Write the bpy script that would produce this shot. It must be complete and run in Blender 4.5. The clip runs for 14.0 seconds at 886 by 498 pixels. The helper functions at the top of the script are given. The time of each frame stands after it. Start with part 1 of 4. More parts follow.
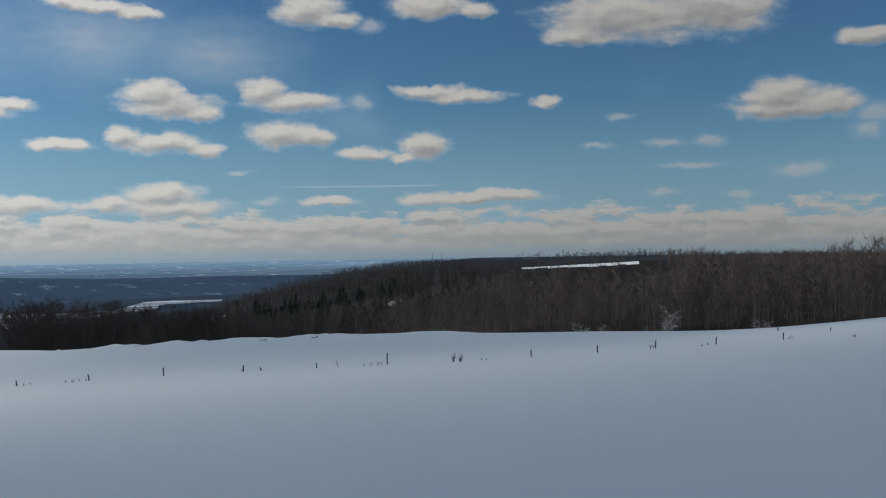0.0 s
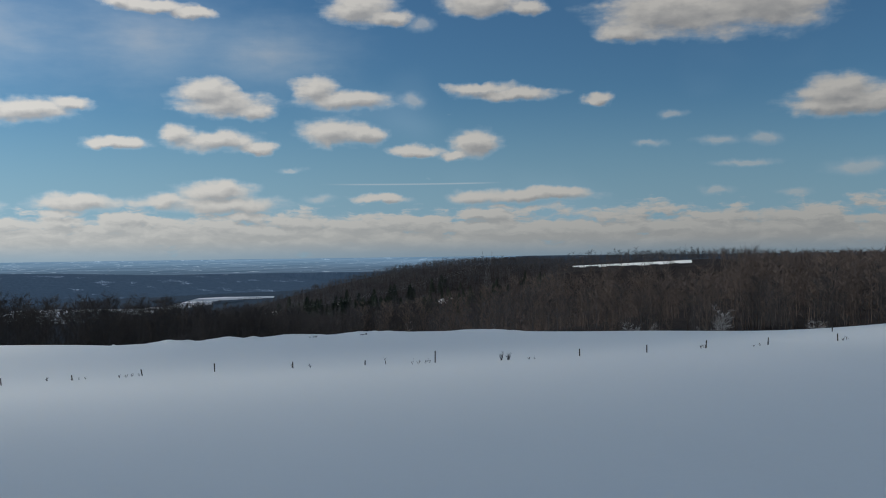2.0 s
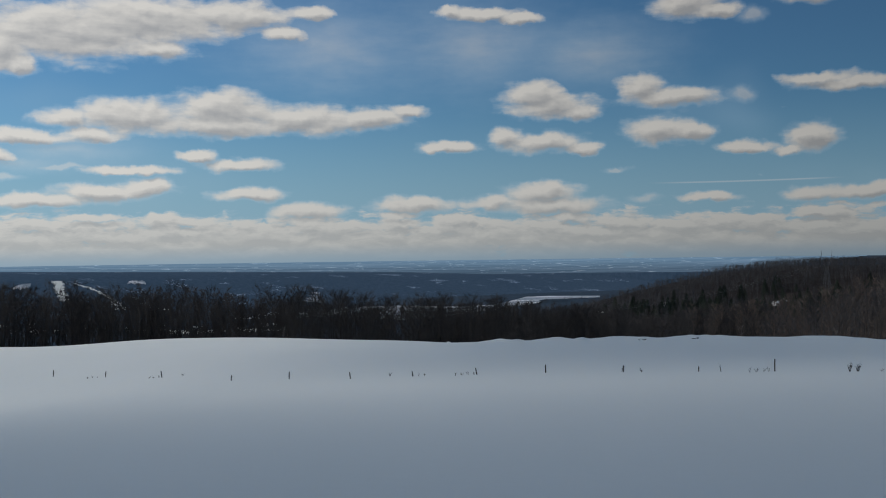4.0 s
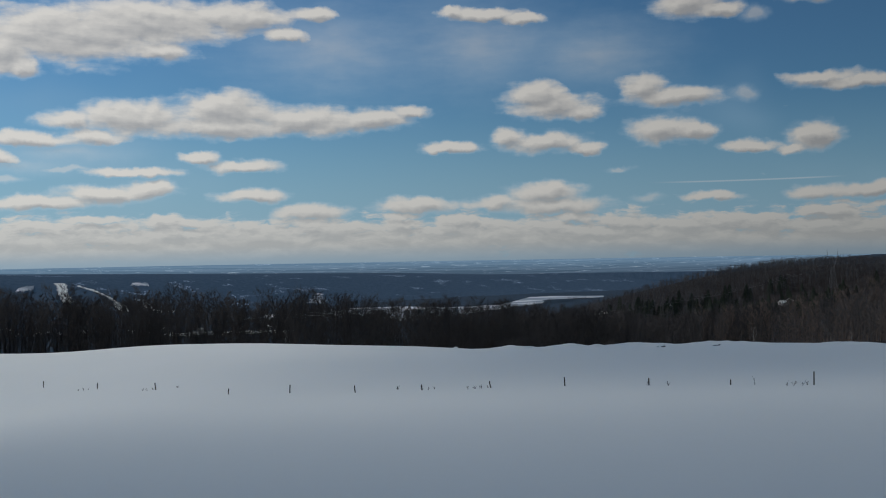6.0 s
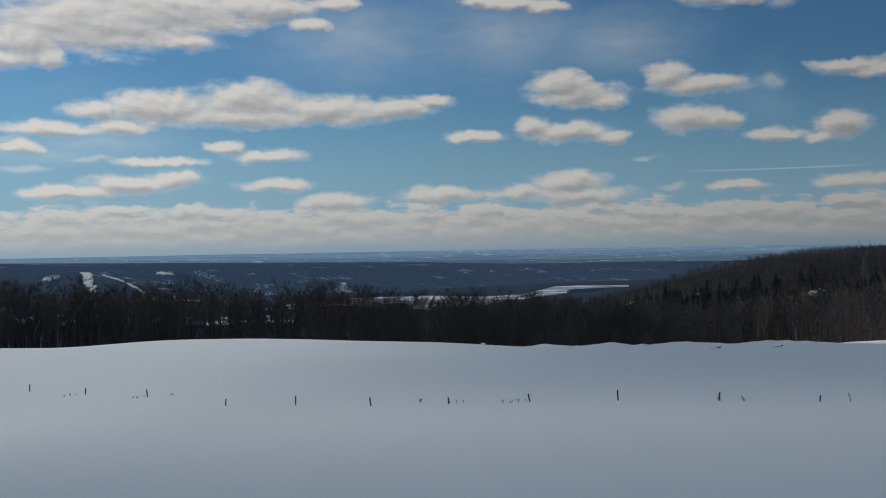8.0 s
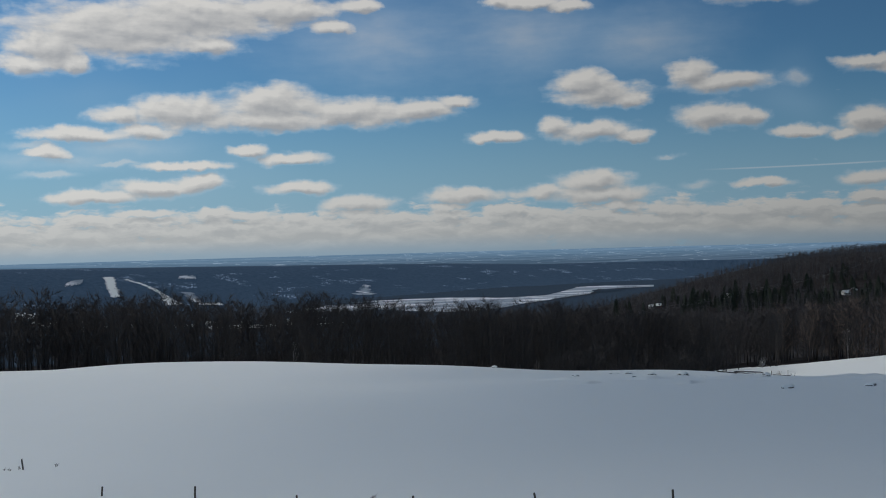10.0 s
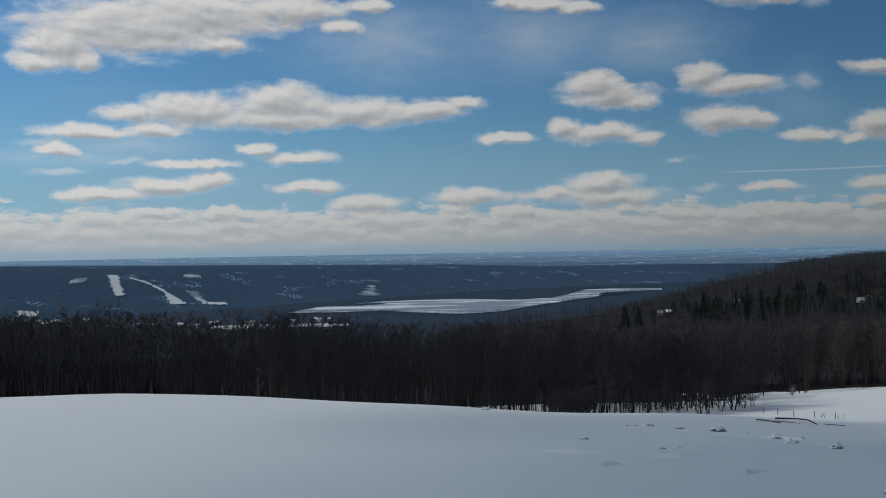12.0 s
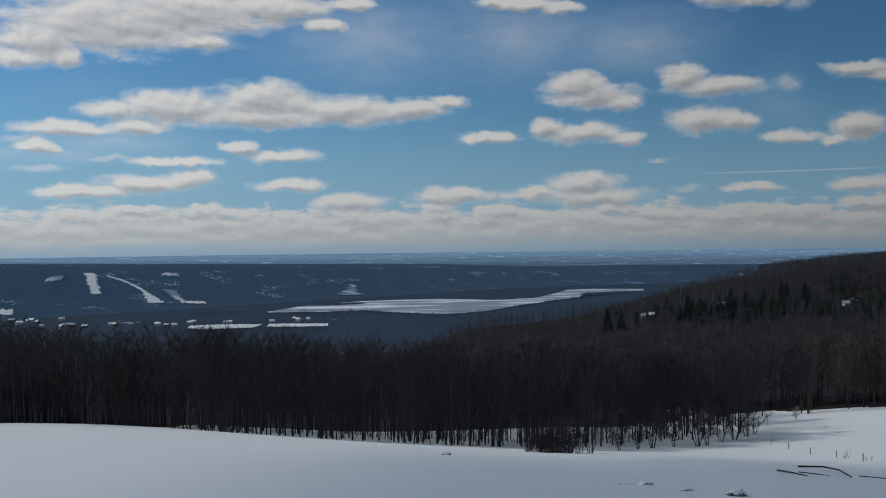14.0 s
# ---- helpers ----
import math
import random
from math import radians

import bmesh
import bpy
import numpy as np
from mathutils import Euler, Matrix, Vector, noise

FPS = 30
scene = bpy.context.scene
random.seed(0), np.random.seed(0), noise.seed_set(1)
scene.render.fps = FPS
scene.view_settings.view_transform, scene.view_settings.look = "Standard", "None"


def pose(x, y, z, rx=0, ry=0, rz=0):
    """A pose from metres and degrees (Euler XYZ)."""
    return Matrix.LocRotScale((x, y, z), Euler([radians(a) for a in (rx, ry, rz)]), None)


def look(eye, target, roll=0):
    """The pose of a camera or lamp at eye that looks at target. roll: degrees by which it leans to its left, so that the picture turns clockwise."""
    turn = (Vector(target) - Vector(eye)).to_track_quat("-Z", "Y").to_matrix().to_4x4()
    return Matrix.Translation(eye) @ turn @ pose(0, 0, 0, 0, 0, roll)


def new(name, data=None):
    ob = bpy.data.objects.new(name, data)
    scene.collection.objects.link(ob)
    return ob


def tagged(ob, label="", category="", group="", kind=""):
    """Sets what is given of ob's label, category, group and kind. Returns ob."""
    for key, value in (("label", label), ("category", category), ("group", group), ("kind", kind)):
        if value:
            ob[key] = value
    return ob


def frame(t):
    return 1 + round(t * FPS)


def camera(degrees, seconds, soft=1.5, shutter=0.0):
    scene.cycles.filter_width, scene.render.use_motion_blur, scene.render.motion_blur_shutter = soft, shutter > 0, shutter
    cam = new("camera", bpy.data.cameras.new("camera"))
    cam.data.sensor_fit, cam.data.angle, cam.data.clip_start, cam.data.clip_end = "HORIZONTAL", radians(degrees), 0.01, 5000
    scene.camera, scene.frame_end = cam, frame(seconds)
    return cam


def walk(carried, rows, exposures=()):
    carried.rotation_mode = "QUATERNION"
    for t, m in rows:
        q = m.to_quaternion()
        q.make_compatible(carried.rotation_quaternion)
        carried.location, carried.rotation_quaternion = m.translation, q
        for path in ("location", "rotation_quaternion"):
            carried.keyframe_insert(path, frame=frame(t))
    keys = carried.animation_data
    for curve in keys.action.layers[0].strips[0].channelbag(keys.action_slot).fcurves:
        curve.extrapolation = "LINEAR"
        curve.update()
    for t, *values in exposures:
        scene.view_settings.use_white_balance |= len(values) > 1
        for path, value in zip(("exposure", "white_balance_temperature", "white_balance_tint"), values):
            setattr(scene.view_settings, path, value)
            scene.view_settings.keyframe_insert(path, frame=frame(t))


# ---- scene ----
cam = camera(46.1, 14.0, soft=1.0)
PATH = [
    (0, (-2.002, 6.069, 8.944), (-1.199, 7.901, 8.947), -0.9),
    (0.5, (-1.881, 6.051, 8.899), (-1.084, 7.885, 8.899), -0.8),
    (1, (-1.843, 6.063, 8.914), (-1.052, 7.9, 8.909), -0.8),
    (1.5, (-1.854, 6.085, 8.934), (-1.074, 7.926, 8.931), -0.7),
    (2, (-1.856, 5.998, 8.972), (-1.143, 7.867, 8.972), -0.7),
    (2.5, (-1.901, 5.83, 9.011), (-1.309, 7.74, 9.014), -0.8),
    (3, (-2.038, 5.637, 9.067), (-1.773, 7.62, 9.074), -0.6),
    (3.3, (-2.046, 5.649, 9.096), (-1.908, 7.644, 9.101), -0.4),
    (3.5, (-2.049, 5.851, 9.112), (-1.935, 7.848, 9.118), -0.6),
    (6, (-2.324, 11.793, 9.492), (-2.221, 13.79, 9.5), -1.0),
    (6.5, (-2.386, 13.866, 9.473), (-2.3, 15.865, 9.47), -0.9),
    (7, (-2.351, 16.421, 9.554), (-2.279, 18.42, 9.546), -1.0),
    (7.5, (-2.305, 19.328, 9.555), (-2.245, 21.327, 9.544), -0.9),
    (8, (-2.168, 22.632, 9.541), (-2.111, 24.631, 9.529), -1.0),
    (8.2, (-1.952, 24.344, 9.559), (-1.904, 26.343, 9.543), -1.1),
    (10.5, (1.767, 49.503, 10.406), (1.77, 51.503, 10.398), -1.4),
    (11, (2.457, 55.105, 10.687), (2.45, 57.105, 10.676), -1.2),
    (11.5, (3.087, 60.556, 11.241), (3.08, 62.556, 11.231), -1.2),
    (12, (3.741, 65.673, 11.785), (3.738, 67.673, 11.777), -1.0),
    (12.5, (4.283, 70.569, 12.126), (4.289, 72.569, 12.12), -0.9),
    (13, (4.921, 75.349, 12.376), (4.942, 77.349, 12.369), -0.8),
    (13.5, (5.565, 80.194, 12.502), (5.592, 82.194, 12.492), -0.7),
    (14, (6.285, 85.134, 12.551), (6.316, 87.134, 12.541), -0.7),
]

walk(cam, [(r[0], look(*r[1:])) for r in PATH], [(0.0, 0.11, 6500, 10), (2.5, 0.12, 6500, 10), (3.5, -0.13, 6500, 10), (6.0, -0.17, 6480, 10), (8.0, -0.18, 6450, 10), (11.0, -0.16, 6330, 10), (14.0, -0.19, 6210, 10)])

# ---- sky, sun, exposure ----
SUN_AZ, SUN_EL = -72.0, 36.0          # degrees: azimuth from +y towards +x, height
CLOUD_BANK = [(-16.7, 11.59, 6.53, 1.62), (-20.3, 10.55, 2.18, 1.31), (-12.6, 12.34, 5.91, 1.31), (-8.2, 12.71, 4.04, 0.87), (-5.3, 11.82, 1.49, 0.47),
              (-18.9, 9.89, 1.0, 0.62), (-12.2, 10.91, 2.18, 0.56), (-21.4, 9.7, 1.56, 0.56), (5.3, 12.86, 2.33, 0.44), (7.4, 12.49, 1.4, 0.4),
              (3.5, 13.08, 1.0, 0.37), (-3.9, 12.89, 1.24, 0.44)]
CLOUD_LONG = [(-16.7, 7.27, 1.71, 0.59), (-13.6, 7.41, 3.27, 0.93), (-8.8, 7.9, 2.95, 1.06), (-9.0, 7.03, 4.67, 0.75), (-4.6, 7.32, 3.58, 0.93),
              (-1.0, 7.37, 2.64, 0.65), (1.2, 7.78, 1.31, 0.44), (-18.7, 6.2, 3.27, 0.44), (-15.5, 6.36, 1.8, 0.44), (-20.3, 5.27, 1.4, 0.4),
              (-13.6, 4.55, 2.64, 0.28), (-10.1, 5.33, 1.12, 0.4), (-8.0, 4.94, 2.36, 0.4)]
CLOUD_PUFFS = [(8.3, 8.53, 1.93, 0.87), (9.2, 7.9, 2.74, 0.78), (10.6, 7.56, 1.31, 0.56), (3.5, 5.78, 1.68, 0.37), (6.7, 6.27, 1.06, 0.5),
               (8.7, 5.92, 2.64, 0.62), (10.7, 5.56, 1.31, 0.37), (13.9, 8.86, 1.4, 0.81), (15.6, 8.18, 2.64, 0.62), (14.9, 6.44, 2.33, 0.81),
               (16.8, 6.3, 1.24, 0.56), (19.4, 5.42, 1.87, 0.34), (22.7, 5.78, 1.56, 0.87), (23.0, 8.77, 1.87, 0.37), (21.5, 5.21, 0.93, 0.31)]
CLOUD_LOW = [(-17.9, 2.98, 3.42, 0.4), (-15.1, 3.35, 2.95, 0.53), (-12.9, 3.6, 1.87, 0.53), (-7.2, 3.29, 2.05, 0.44), (-4.3, 2.35, 2.36, 0.5),
             (1.6, 2.66, 2.67, 0.56), (0.6, 2.02, 1.43, 0.25), (5.6, 2.63, 1.43, 0.5), (8.7, 3.29, 2.24, 0.68), (9.1, 2.48, 3.58, 0.56),
             (17.7, 2.8, 1.74, 0.28), (23.0, 2.87, 1.93, 0.44), (13.2, 1.55, 1.87, 0.37), (-1.6, 1.39, 2.49, 0.28), (-10.7, 1.78, 2.49, 0.28),
             (-15.7, 1.98, 2.18, 0.25)]
CLOUD_THIN = [(-17.0, 4.69, 2.18, 0.25), (19.2, 8.11, 1.06, 0.44), (14.1, 2.83, 1.31, 0.28), (12.8, 4.38, 0.78, 0.19), (-20.4, 4.12, 1.87, 0.28),
              (-20.9, 5.63, 1.87, 0.28), (33.3, 7.1, 0.93, 0.31), (46.4, 6.67, 1.4, 0.75), (38.1, 5.65, 1.0, 0.37), (35.8, 5.68, 1.56, 0.31),
              (32.2, 5.56, 1.12, 0.25), (42.7, 3.98, 1.93, 0.53), (46.0, 5.78, 1.24, 0.56), (35.7, 3.02, 1.12, 0.28), (39.5, 2.79, 1.24, 0.28),
              (19.8, 12.22, 1.06, 0.44), (45.4, 2.52, 1.24, 0.28), (37.1, 4.43, 1.87, 0.25)]
CLOUD_EAST = [(33.5, 12.39, 4.67, 1.43), (38.0, 12.58, 4.2, 1.62), (31.1, 11.44, 1.71, 0.53), (16.4, 12.97, 2.24, 0.87), (23.3, 13.32, 2.64, 0.81),
              (25.8, 12.97, 1.24, 0.44), (41.8, 7.82, 2.24, 1.0), (42.2, 7.16, 3.42, 0.68), (44.2, 7.26, 1.62, 0.87), (24.8, 8.43, 2.86, 0.4),
              (25.9, 8.47, 1.4, 0.37), (29.6, 7.95, 0.93, 0.4), (25.7, 2.85, 3.89, 0.37), (27.1, 3.04, 1.93, 0.37), (46.2, 10.5, 2.02, 0.5),
              (18.1, 12.51, 1.24, 0.44)]
CLOUD_VEIL = [(-3.0, 11.2, 6.0, 2.8), (5.0, 11.2, 5.5, 2.6), (11.5, 10.6, 4.5, 2.0), (-20.0, 4.9, 5.0, 0.6), (-17.0, 5.6, 4.0, 0.7)]


class Nodes:
    """A short hand for node trees."""

    def __init__(self, tree):
        self.tree, self.links = tree, tree.links

    def add(self, kind, ins=(), **props):
        n = self.tree.nodes.new(kind)
        if "operation" in props:
            n.operation = props["operation"]
        if "use_clamp" in props:
            n.use_clamp = props["use_clamp"]
        if "interpolation_type" in props:
            n.interpolation_type = props["interpolation_type"]
        if "noise_dimensions" in props:
            n.noise_dimensions = props["noise_dimensions"]
        if "data_type" in props:
            n.data_type = props["data_type"]
        if "node_tree" in props:
            n.node_tree = props["node_tree"]
        for key, value in (ins.items() if isinstance(ins, dict) else enumerate(ins)):
            if value is None:
                continue
            if isinstance(value, bpy.types.NodeSocket):
                self.links.new(value, n.inputs[key])
            else:
                n.inputs[key].default_value = value
        return n

    def math(self, op, *ins, clamp=False):
        return self.add("ShaderNodeMath", ins, operation=op, use_clamp=clamp).outputs[0]

    def vec(self, op, *ins):
        if op == "SCALE":
            ins = {0: ins[0], "Scale": ins[1]}
        return self.add("ShaderNodeVectorMath", ins, operation=op).outputs[0]

    def ramp(self, v, a, b, lo=0.0, hi=1.0):
        return self.add("ShaderNodeMapRange", (v, a, b, lo, hi), interpolation_type="SMOOTHSTEP").outputs[0]

    def noise(self, v, scale, detail=4.0, rough=0.55, dims="3D", out=0):
        return self.add("ShaderNodeTexNoise", {"Vector": v, "Scale": scale, "Detail": detail, "Roughness": rough}, noise_dimensions=dims).outputs[out]

    def mix(self, f, a, b):
        n = self.add("ShaderNodeMix", data_type="RGBA")
        for sock, value in ((n.inputs[0], f), (n.inputs[6], a), (n.inputs[7], b)):
            if isinstance(value, bpy.types.NodeSocket):
                self.links.new(value, sock)
            else:
                sock.default_value = value if isinstance(value, (int, float)) else (*value[:3], 1)
        return n.outputs[2]


def cloud_group():
    """Cloud thickness at a place in the sky (degrees across, degrees up)."""
    g = bpy.data.node_groups.new("cumulus", "ShaderNodeTree")
    g.interface.new_socket("place", in_out="INPUT", socket_type="NodeSocketVector")
    g.interface.new_socket("thickness", in_out="OUTPUT", socket_type="NodeSocketFloat")
    k = Nodes(g)
    place = g.nodes.new("NodeGroupInput").outputs[0]
    coarse = k.vec("SUBTRACT", k.noise(place, 0.55, 3, 0.5, out=1), (0.5, 0.5, 0.5))
    fine = k.vec("SUBTRACT", k.noise(place, 1.7, 4, 0.55, out=1), (0.5, 0.5, 0.5))
    p = k.vec("ADD", place, k.vec("MULTIPLY", coarse, (1.5, 0.62, 0)))
    p = k.vec("ADD", p, k.vec("MULTIPLY", fine, (0.62, 0.34, 0)))
    best = None
    for a, e, ra, re_ in CLOUD_BANK + CLOUD_LONG + CLOUD_PUFFS + CLOUD_LOW + CLOUD_EAST:
        q = k.add("ShaderNodeVectorMath", (p, (1 / ra, 1 / re_, 0), (-a / ra, -e / re_, 0)), operation="MULTIPLY_ADD").outputs[0]
        d = k.add("ShaderNodeVectorMath", (q,), operation="LENGTH").outputs["Value"]
        best = d if best is None else k.math("SMOOTH_MIN", best, d, 0.3)
    streaks = k.noise(k.vec("MULTIPLY", place, (0.45, 1.5, 0)), 1.0, 5, 0.55)
    heads = k.add("ShaderNodeTexVoronoi", {"Vector": k.vec("MULTIPLY", p, (0.75, 1.35, 0)), "Scale": 1.0, "Detail": 2.0, "Roughness": 0.5})
    heads.feature = "SMOOTH_F1"
    heads.inputs["Smoothness"].default_value = 0.6
    lumps = k.math("SUBTRACT", 0.60, heads.outputs["Distance"])
    body = k.math("ADD", k.math("SUBTRACT", 1.16, best), k.math("MULTIPLY", k.math("SUBTRACT", streaks, 0.5), 0.8))
    body = k.math("ADD", body, k.math("MULTIPLY", lumps, 0.30))
    # thin scraps and veils
    def nearest(lobes, blur):
        best = None
        for a, e, ra, re_ in lobes:
            q = k.add("ShaderNodeVectorMath", (p, (1 / ra, 1 / re_, 0), (-a / ra, -e / re_, 0)), operation="MULTIPLY_ADD").outputs[0]
            d = k.add("ShaderNodeVectorMath", (q,), operation="LENGTH").outputs["Value"]
            best = d if best is None else k.math("SMOOTH_MIN", best, d, blur)
        return best
    wisp = k.math("MULTIPLY", k.math("SUBTRACT", streaks, 0.5), 0.5)
    thin = k.math("MINIMUM", k.math("MULTIPLY", k.math("ADD", k.math("SUBTRACT", 0.9, nearest(CLOUD_THIN, 0.2)), wisp), 0.45), 0.24)
    haze = k.math("MINIMUM", k.math("MULTIPLY", k.math("ADD", k.math("SUBTRACT", 1.0, nearest(CLOUD_VEIL, 0.4)), k.math("MULTIPLY", wisp, 1.3)), 0.21), 0.3)
    body = k.math("MAXIMUM", body, k.math("MAXIMUM", thin, haze))
    # the layered band above the horizon
    sep = k.add("ShaderNodeSeparateXYZ", (place,)).outputs
    layers = k.noise(k.vec("MULTIPLY", p, (0.36, 1.7, 0)), 1.0, 6, 0.55)
    cover = k.ramp(sep[1], 0.8, 3.7, 1.2, -0.80)
    band = k.math("ADD", cover, k.math("ADD", k.math("MULTIPLY", k.math("SUBTRACT", layers, 0.50), 3.1), k.math("MULTIPLY", lumps, 0.7)))
    # scattered cloud over the rest of the sky
    rest = k.noise(k.vec("MULTIPLY", place, (0.05, 0.12, 0)), 1.0, 6, 0.6)
    outside = k.math("MAXIMUM", k.ramp(sep[1], 15.5, 20.0), k.ramp(k.math("ABSOLUTE", k.math("SUBTRACT", sep[0], 12.0)), 40.0, 48.0))
    other = k.math("SUBTRACT", k.math("MULTIPLY", k.math("SUBTRACT", rest, 0.495), 4.0), k.math("SUBTRACT", 1.0, outside))
    total = k.math("MAXIMUM", k.math("MAXIMUM", body, band), other)
    g.links.new(total, g.nodes.new("NodeGroupOutput").inputs[0])
    return g


world = bpy.data.worlds.new("world")
scene.world = world
world.use_nodes = True
world.node_tree.nodes.clear()
k = Nodes(world.node_tree)
way = k.add("ShaderNodeTexCoord").outputs["Generated"]
ws = k.add("ShaderNodeSeparateXYZ", (way,)).outputs
across = k.math("MULTIPLY", k.math("ARCTAN2", ws[0], ws[1]), 57.2958)
up = k.math("MULTIPLY", k.math("ARCSINE", ws[2]), 57.2958)
place = k.add("ShaderNodeCombineXYZ", (across, up, 0.0)).outputs[0]
cumulus = cloud_group()
here = k.add("ShaderNodeGroup", node_tree=cumulus)
k.links.new(place, here.inputs[0])
above = k.add("ShaderNodeGroup", node_tree=cumulus)
k.links.new(k.vec("ADD", place, (-0.20, 0.34, 0)), above.inputs[0])
cover = k.ramp(here.outputs[0], -0.12, 0.60)
slope = k.math("MULTIPLY", k.math("SUBTRACT", above.outputs[0], here.outputs[0]), 0.85)
shade = k.math("ADD", slope, k.ramp(above.outputs[0], -0.1, 1.1, 0.12, 0.72), clamp=True)
sky = k.add("ShaderNodeTexSky")
sky.sky_type, sky.sun_disc = "NISHITA", False
sky.sun_elevation, sky.sun_rotation = radians(SUN_EL), radians(SUN_AZ)
sky.altitude, sky.air_density, sky.dust_density, sky.ozone_density = 500.0, 1.0, 0.2, 4.0
blue = k.vec("MULTIPLY", sky.outputs[0], (0.0375, 0.057, 0.0655))
blue = k.mix(k.ramp(up, 0.0, 9.0, 0.75, 0.0), blue, (0.23, 0.37, 0.50))
veil = k.noise(k.vec("MULTIPLY", place, (0.06, 0.10, 0)), 1.0, 3, 0.5)
lit = k.mix(shade, (0.67, 0.65, 0.61), (0.375, 0.38, 0.385))
lit = k.mix(k.ramp(here.outputs[0], 0.35, 0.0, 0.0, 0.9), lit, (0.47, 0.61, 0.73))
lit = k.mix(k.ramp(up, -0.5, 4.2, 0.82, 0.0), lit, (0.42, 0.435, 0.43))
lit = k.mix(k.ramp(up, -0.55, 0.7, 0.9, 0.0), lit, (0.24, 0.345, 0.435))
# dimmer away from the sun's side
aside = k.ramp(across, -28.0, 42.0)
lit = k.vec("SCALE", lit, k.math("SUBTRACT", 1.14, k.math("MULTIPLY", aside, 0.56)))
blue = k.vec("SCALE", blue, k.math("SUBTRACT", 1.19, k.math("MULTIPLY", aside, 0.47)))
# an aircraft trail
trail = k.math("ABSOLUTE", k.math("SUBTRACT", up, k.math("ADD", 3.62, k.math("MULTIPLY", k.math("SINE", k.math("MULTIPLY", across, 0.25)), 0.04))))
trail = k.math("MULTIPLY", k.ramp(trail, 0.07, 0.0), k.math("MULTIPLY", k.ramp(across, 14.0, 17.0), k.ramp(across, 24.5, 22.0)))
colour = k.mix(k.math("MULTIPLY", k.ramp(veil, 0.5, 0.8), 0.3), blue, (0.36, 0.49, 0.60))
colour = k.mix(k.math("MULTIPLY", trail, 0.35), colour, (0.5, 0.52, 0.54))
colour = k.mix(k.math("MULTIPLY", cover, 0.95), colour, lit)
k.links.new(k.add("ShaderNodeBackground", (colour, 1.0)).outputs[0], k.add("ShaderNodeOutputWorld").inputs[0])

sun = new("sun", bpy.data.lights.new("sun", "SUN"))
sun.data.energy, sun.data.angle, sun.data.color = 2.0, radians(0.5), (1.0, 0.94, 0.86)
a, e = radians(SUN_AZ), radians(SUN_EL)
sun.matrix_world = look((0, 0, 300), Vector((0, 0, 300)) - Vector((math.sin(a) * math.cos(e), math.cos(a) * math.cos(e), math.sin(e))))


# ---- materials ----
def material(name):
    m = bpy.data.materials.new(name)
    m.use_nodes = True
    m.node_tree.nodes.clear()
    return m, Nodes(m.node_tree)


def surface(k, colour, rough=0.8, bump=None, strength=0.3, distance=0.05, specular=0.3, metal=0.0, emit=None, glow=0.0):
    ins = {"Base Color": colour if isinstance(colour, bpy.types.NodeSocket) else (*colour, 1), "Roughness": rough, "Specular IOR Level": specular, "Metallic": metal}
    if bump is not None:
        ins["Normal"] = k.add("ShaderNodeBump", {"Strength": strength, "Distance": distance, "Height": bump}).outputs[0]
    if emit:
        ins["Emission Color"], ins["Emission Strength"] = (*emit, 1), glow
    k.links.new(k.add("ShaderNodeBsdfPrincipled", ins).outputs[0], k.add("ShaderNodeOutputMaterial").inputs[0])


def speckled(name, dark, light, scale, rough=0.85, bump=0.4, distance=0.02, stretch=(1, 1, 1)):
    m, k = material(name)
    p = k.vec("MULTIPLY", k.add("ShaderNodeTexCoord").outputs["Object"], stretch)
    big, small = k.noise(p, scale, 3), k.noise(p, scale * 7, 4)
    f = k.math("ADD", k.math("MULTIPLY", big, 0.6), k.math("MULTIPLY", small, 0.4))
    surface(k, k.mix(k.ramp(f, 0.3, 0.7), dark, light), rough, small, bump, distance)
    return m


def snow_material():
    m, k = material("snow")
    p = k.add("ShaderNodeTexCoord").outputs["Object"]
    drift = k.noise(k.vec("MULTIPLY", p, (0.06, 0.025, 0.05)), 1.0, 4, 0.5)
    crust = k.noise(k.vec("MULTIPLY", p, (0.6, 1.6, 1)), 1.0, 5, 0.6)
    grain = k.noise(p, 14.0, 3, 0.6)
    h = k.math("ADD", k.math("MULTIPLY", drift, 3.0), k.math("ADD", k.math("MULTIPLY", crust, 0.25), k.math("MULTIPLY", grain, 0.03)))
    surface(k, k.mix(drift, (0.810, 0.838, 0.790), (0.866, 0.885, 0.844)), 0.62, h, 0.35, 0.25, 0.25)
    return m


def wood_floor_material():
    m, k = material("leaf_litter")
    p = k.add("ShaderNodeTexCoord").outputs["Object"]
    f = k.noise(p, 0.09, 5, 0.65)
    surface(k, k.mix(k.ramp(f, 0.35, 0.7), (0.016, 0.0145, 0.014), (0.038, 0.033, 0.030)), 0.95, k.noise(p, 1.2, 4), 0.5, 0.4, 0.05)
    return m


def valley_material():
    m, k = material("hazed_valley_land")
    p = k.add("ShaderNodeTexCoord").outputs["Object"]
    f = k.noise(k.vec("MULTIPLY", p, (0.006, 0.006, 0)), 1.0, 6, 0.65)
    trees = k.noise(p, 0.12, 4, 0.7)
    # Blue-tinted colours and a weak emission stand in for haze over the valley.
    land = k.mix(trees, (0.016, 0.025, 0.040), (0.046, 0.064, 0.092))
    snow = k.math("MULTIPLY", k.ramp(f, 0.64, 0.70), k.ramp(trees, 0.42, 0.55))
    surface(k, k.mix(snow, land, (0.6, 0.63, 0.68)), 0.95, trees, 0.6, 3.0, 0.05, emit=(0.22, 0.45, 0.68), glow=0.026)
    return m


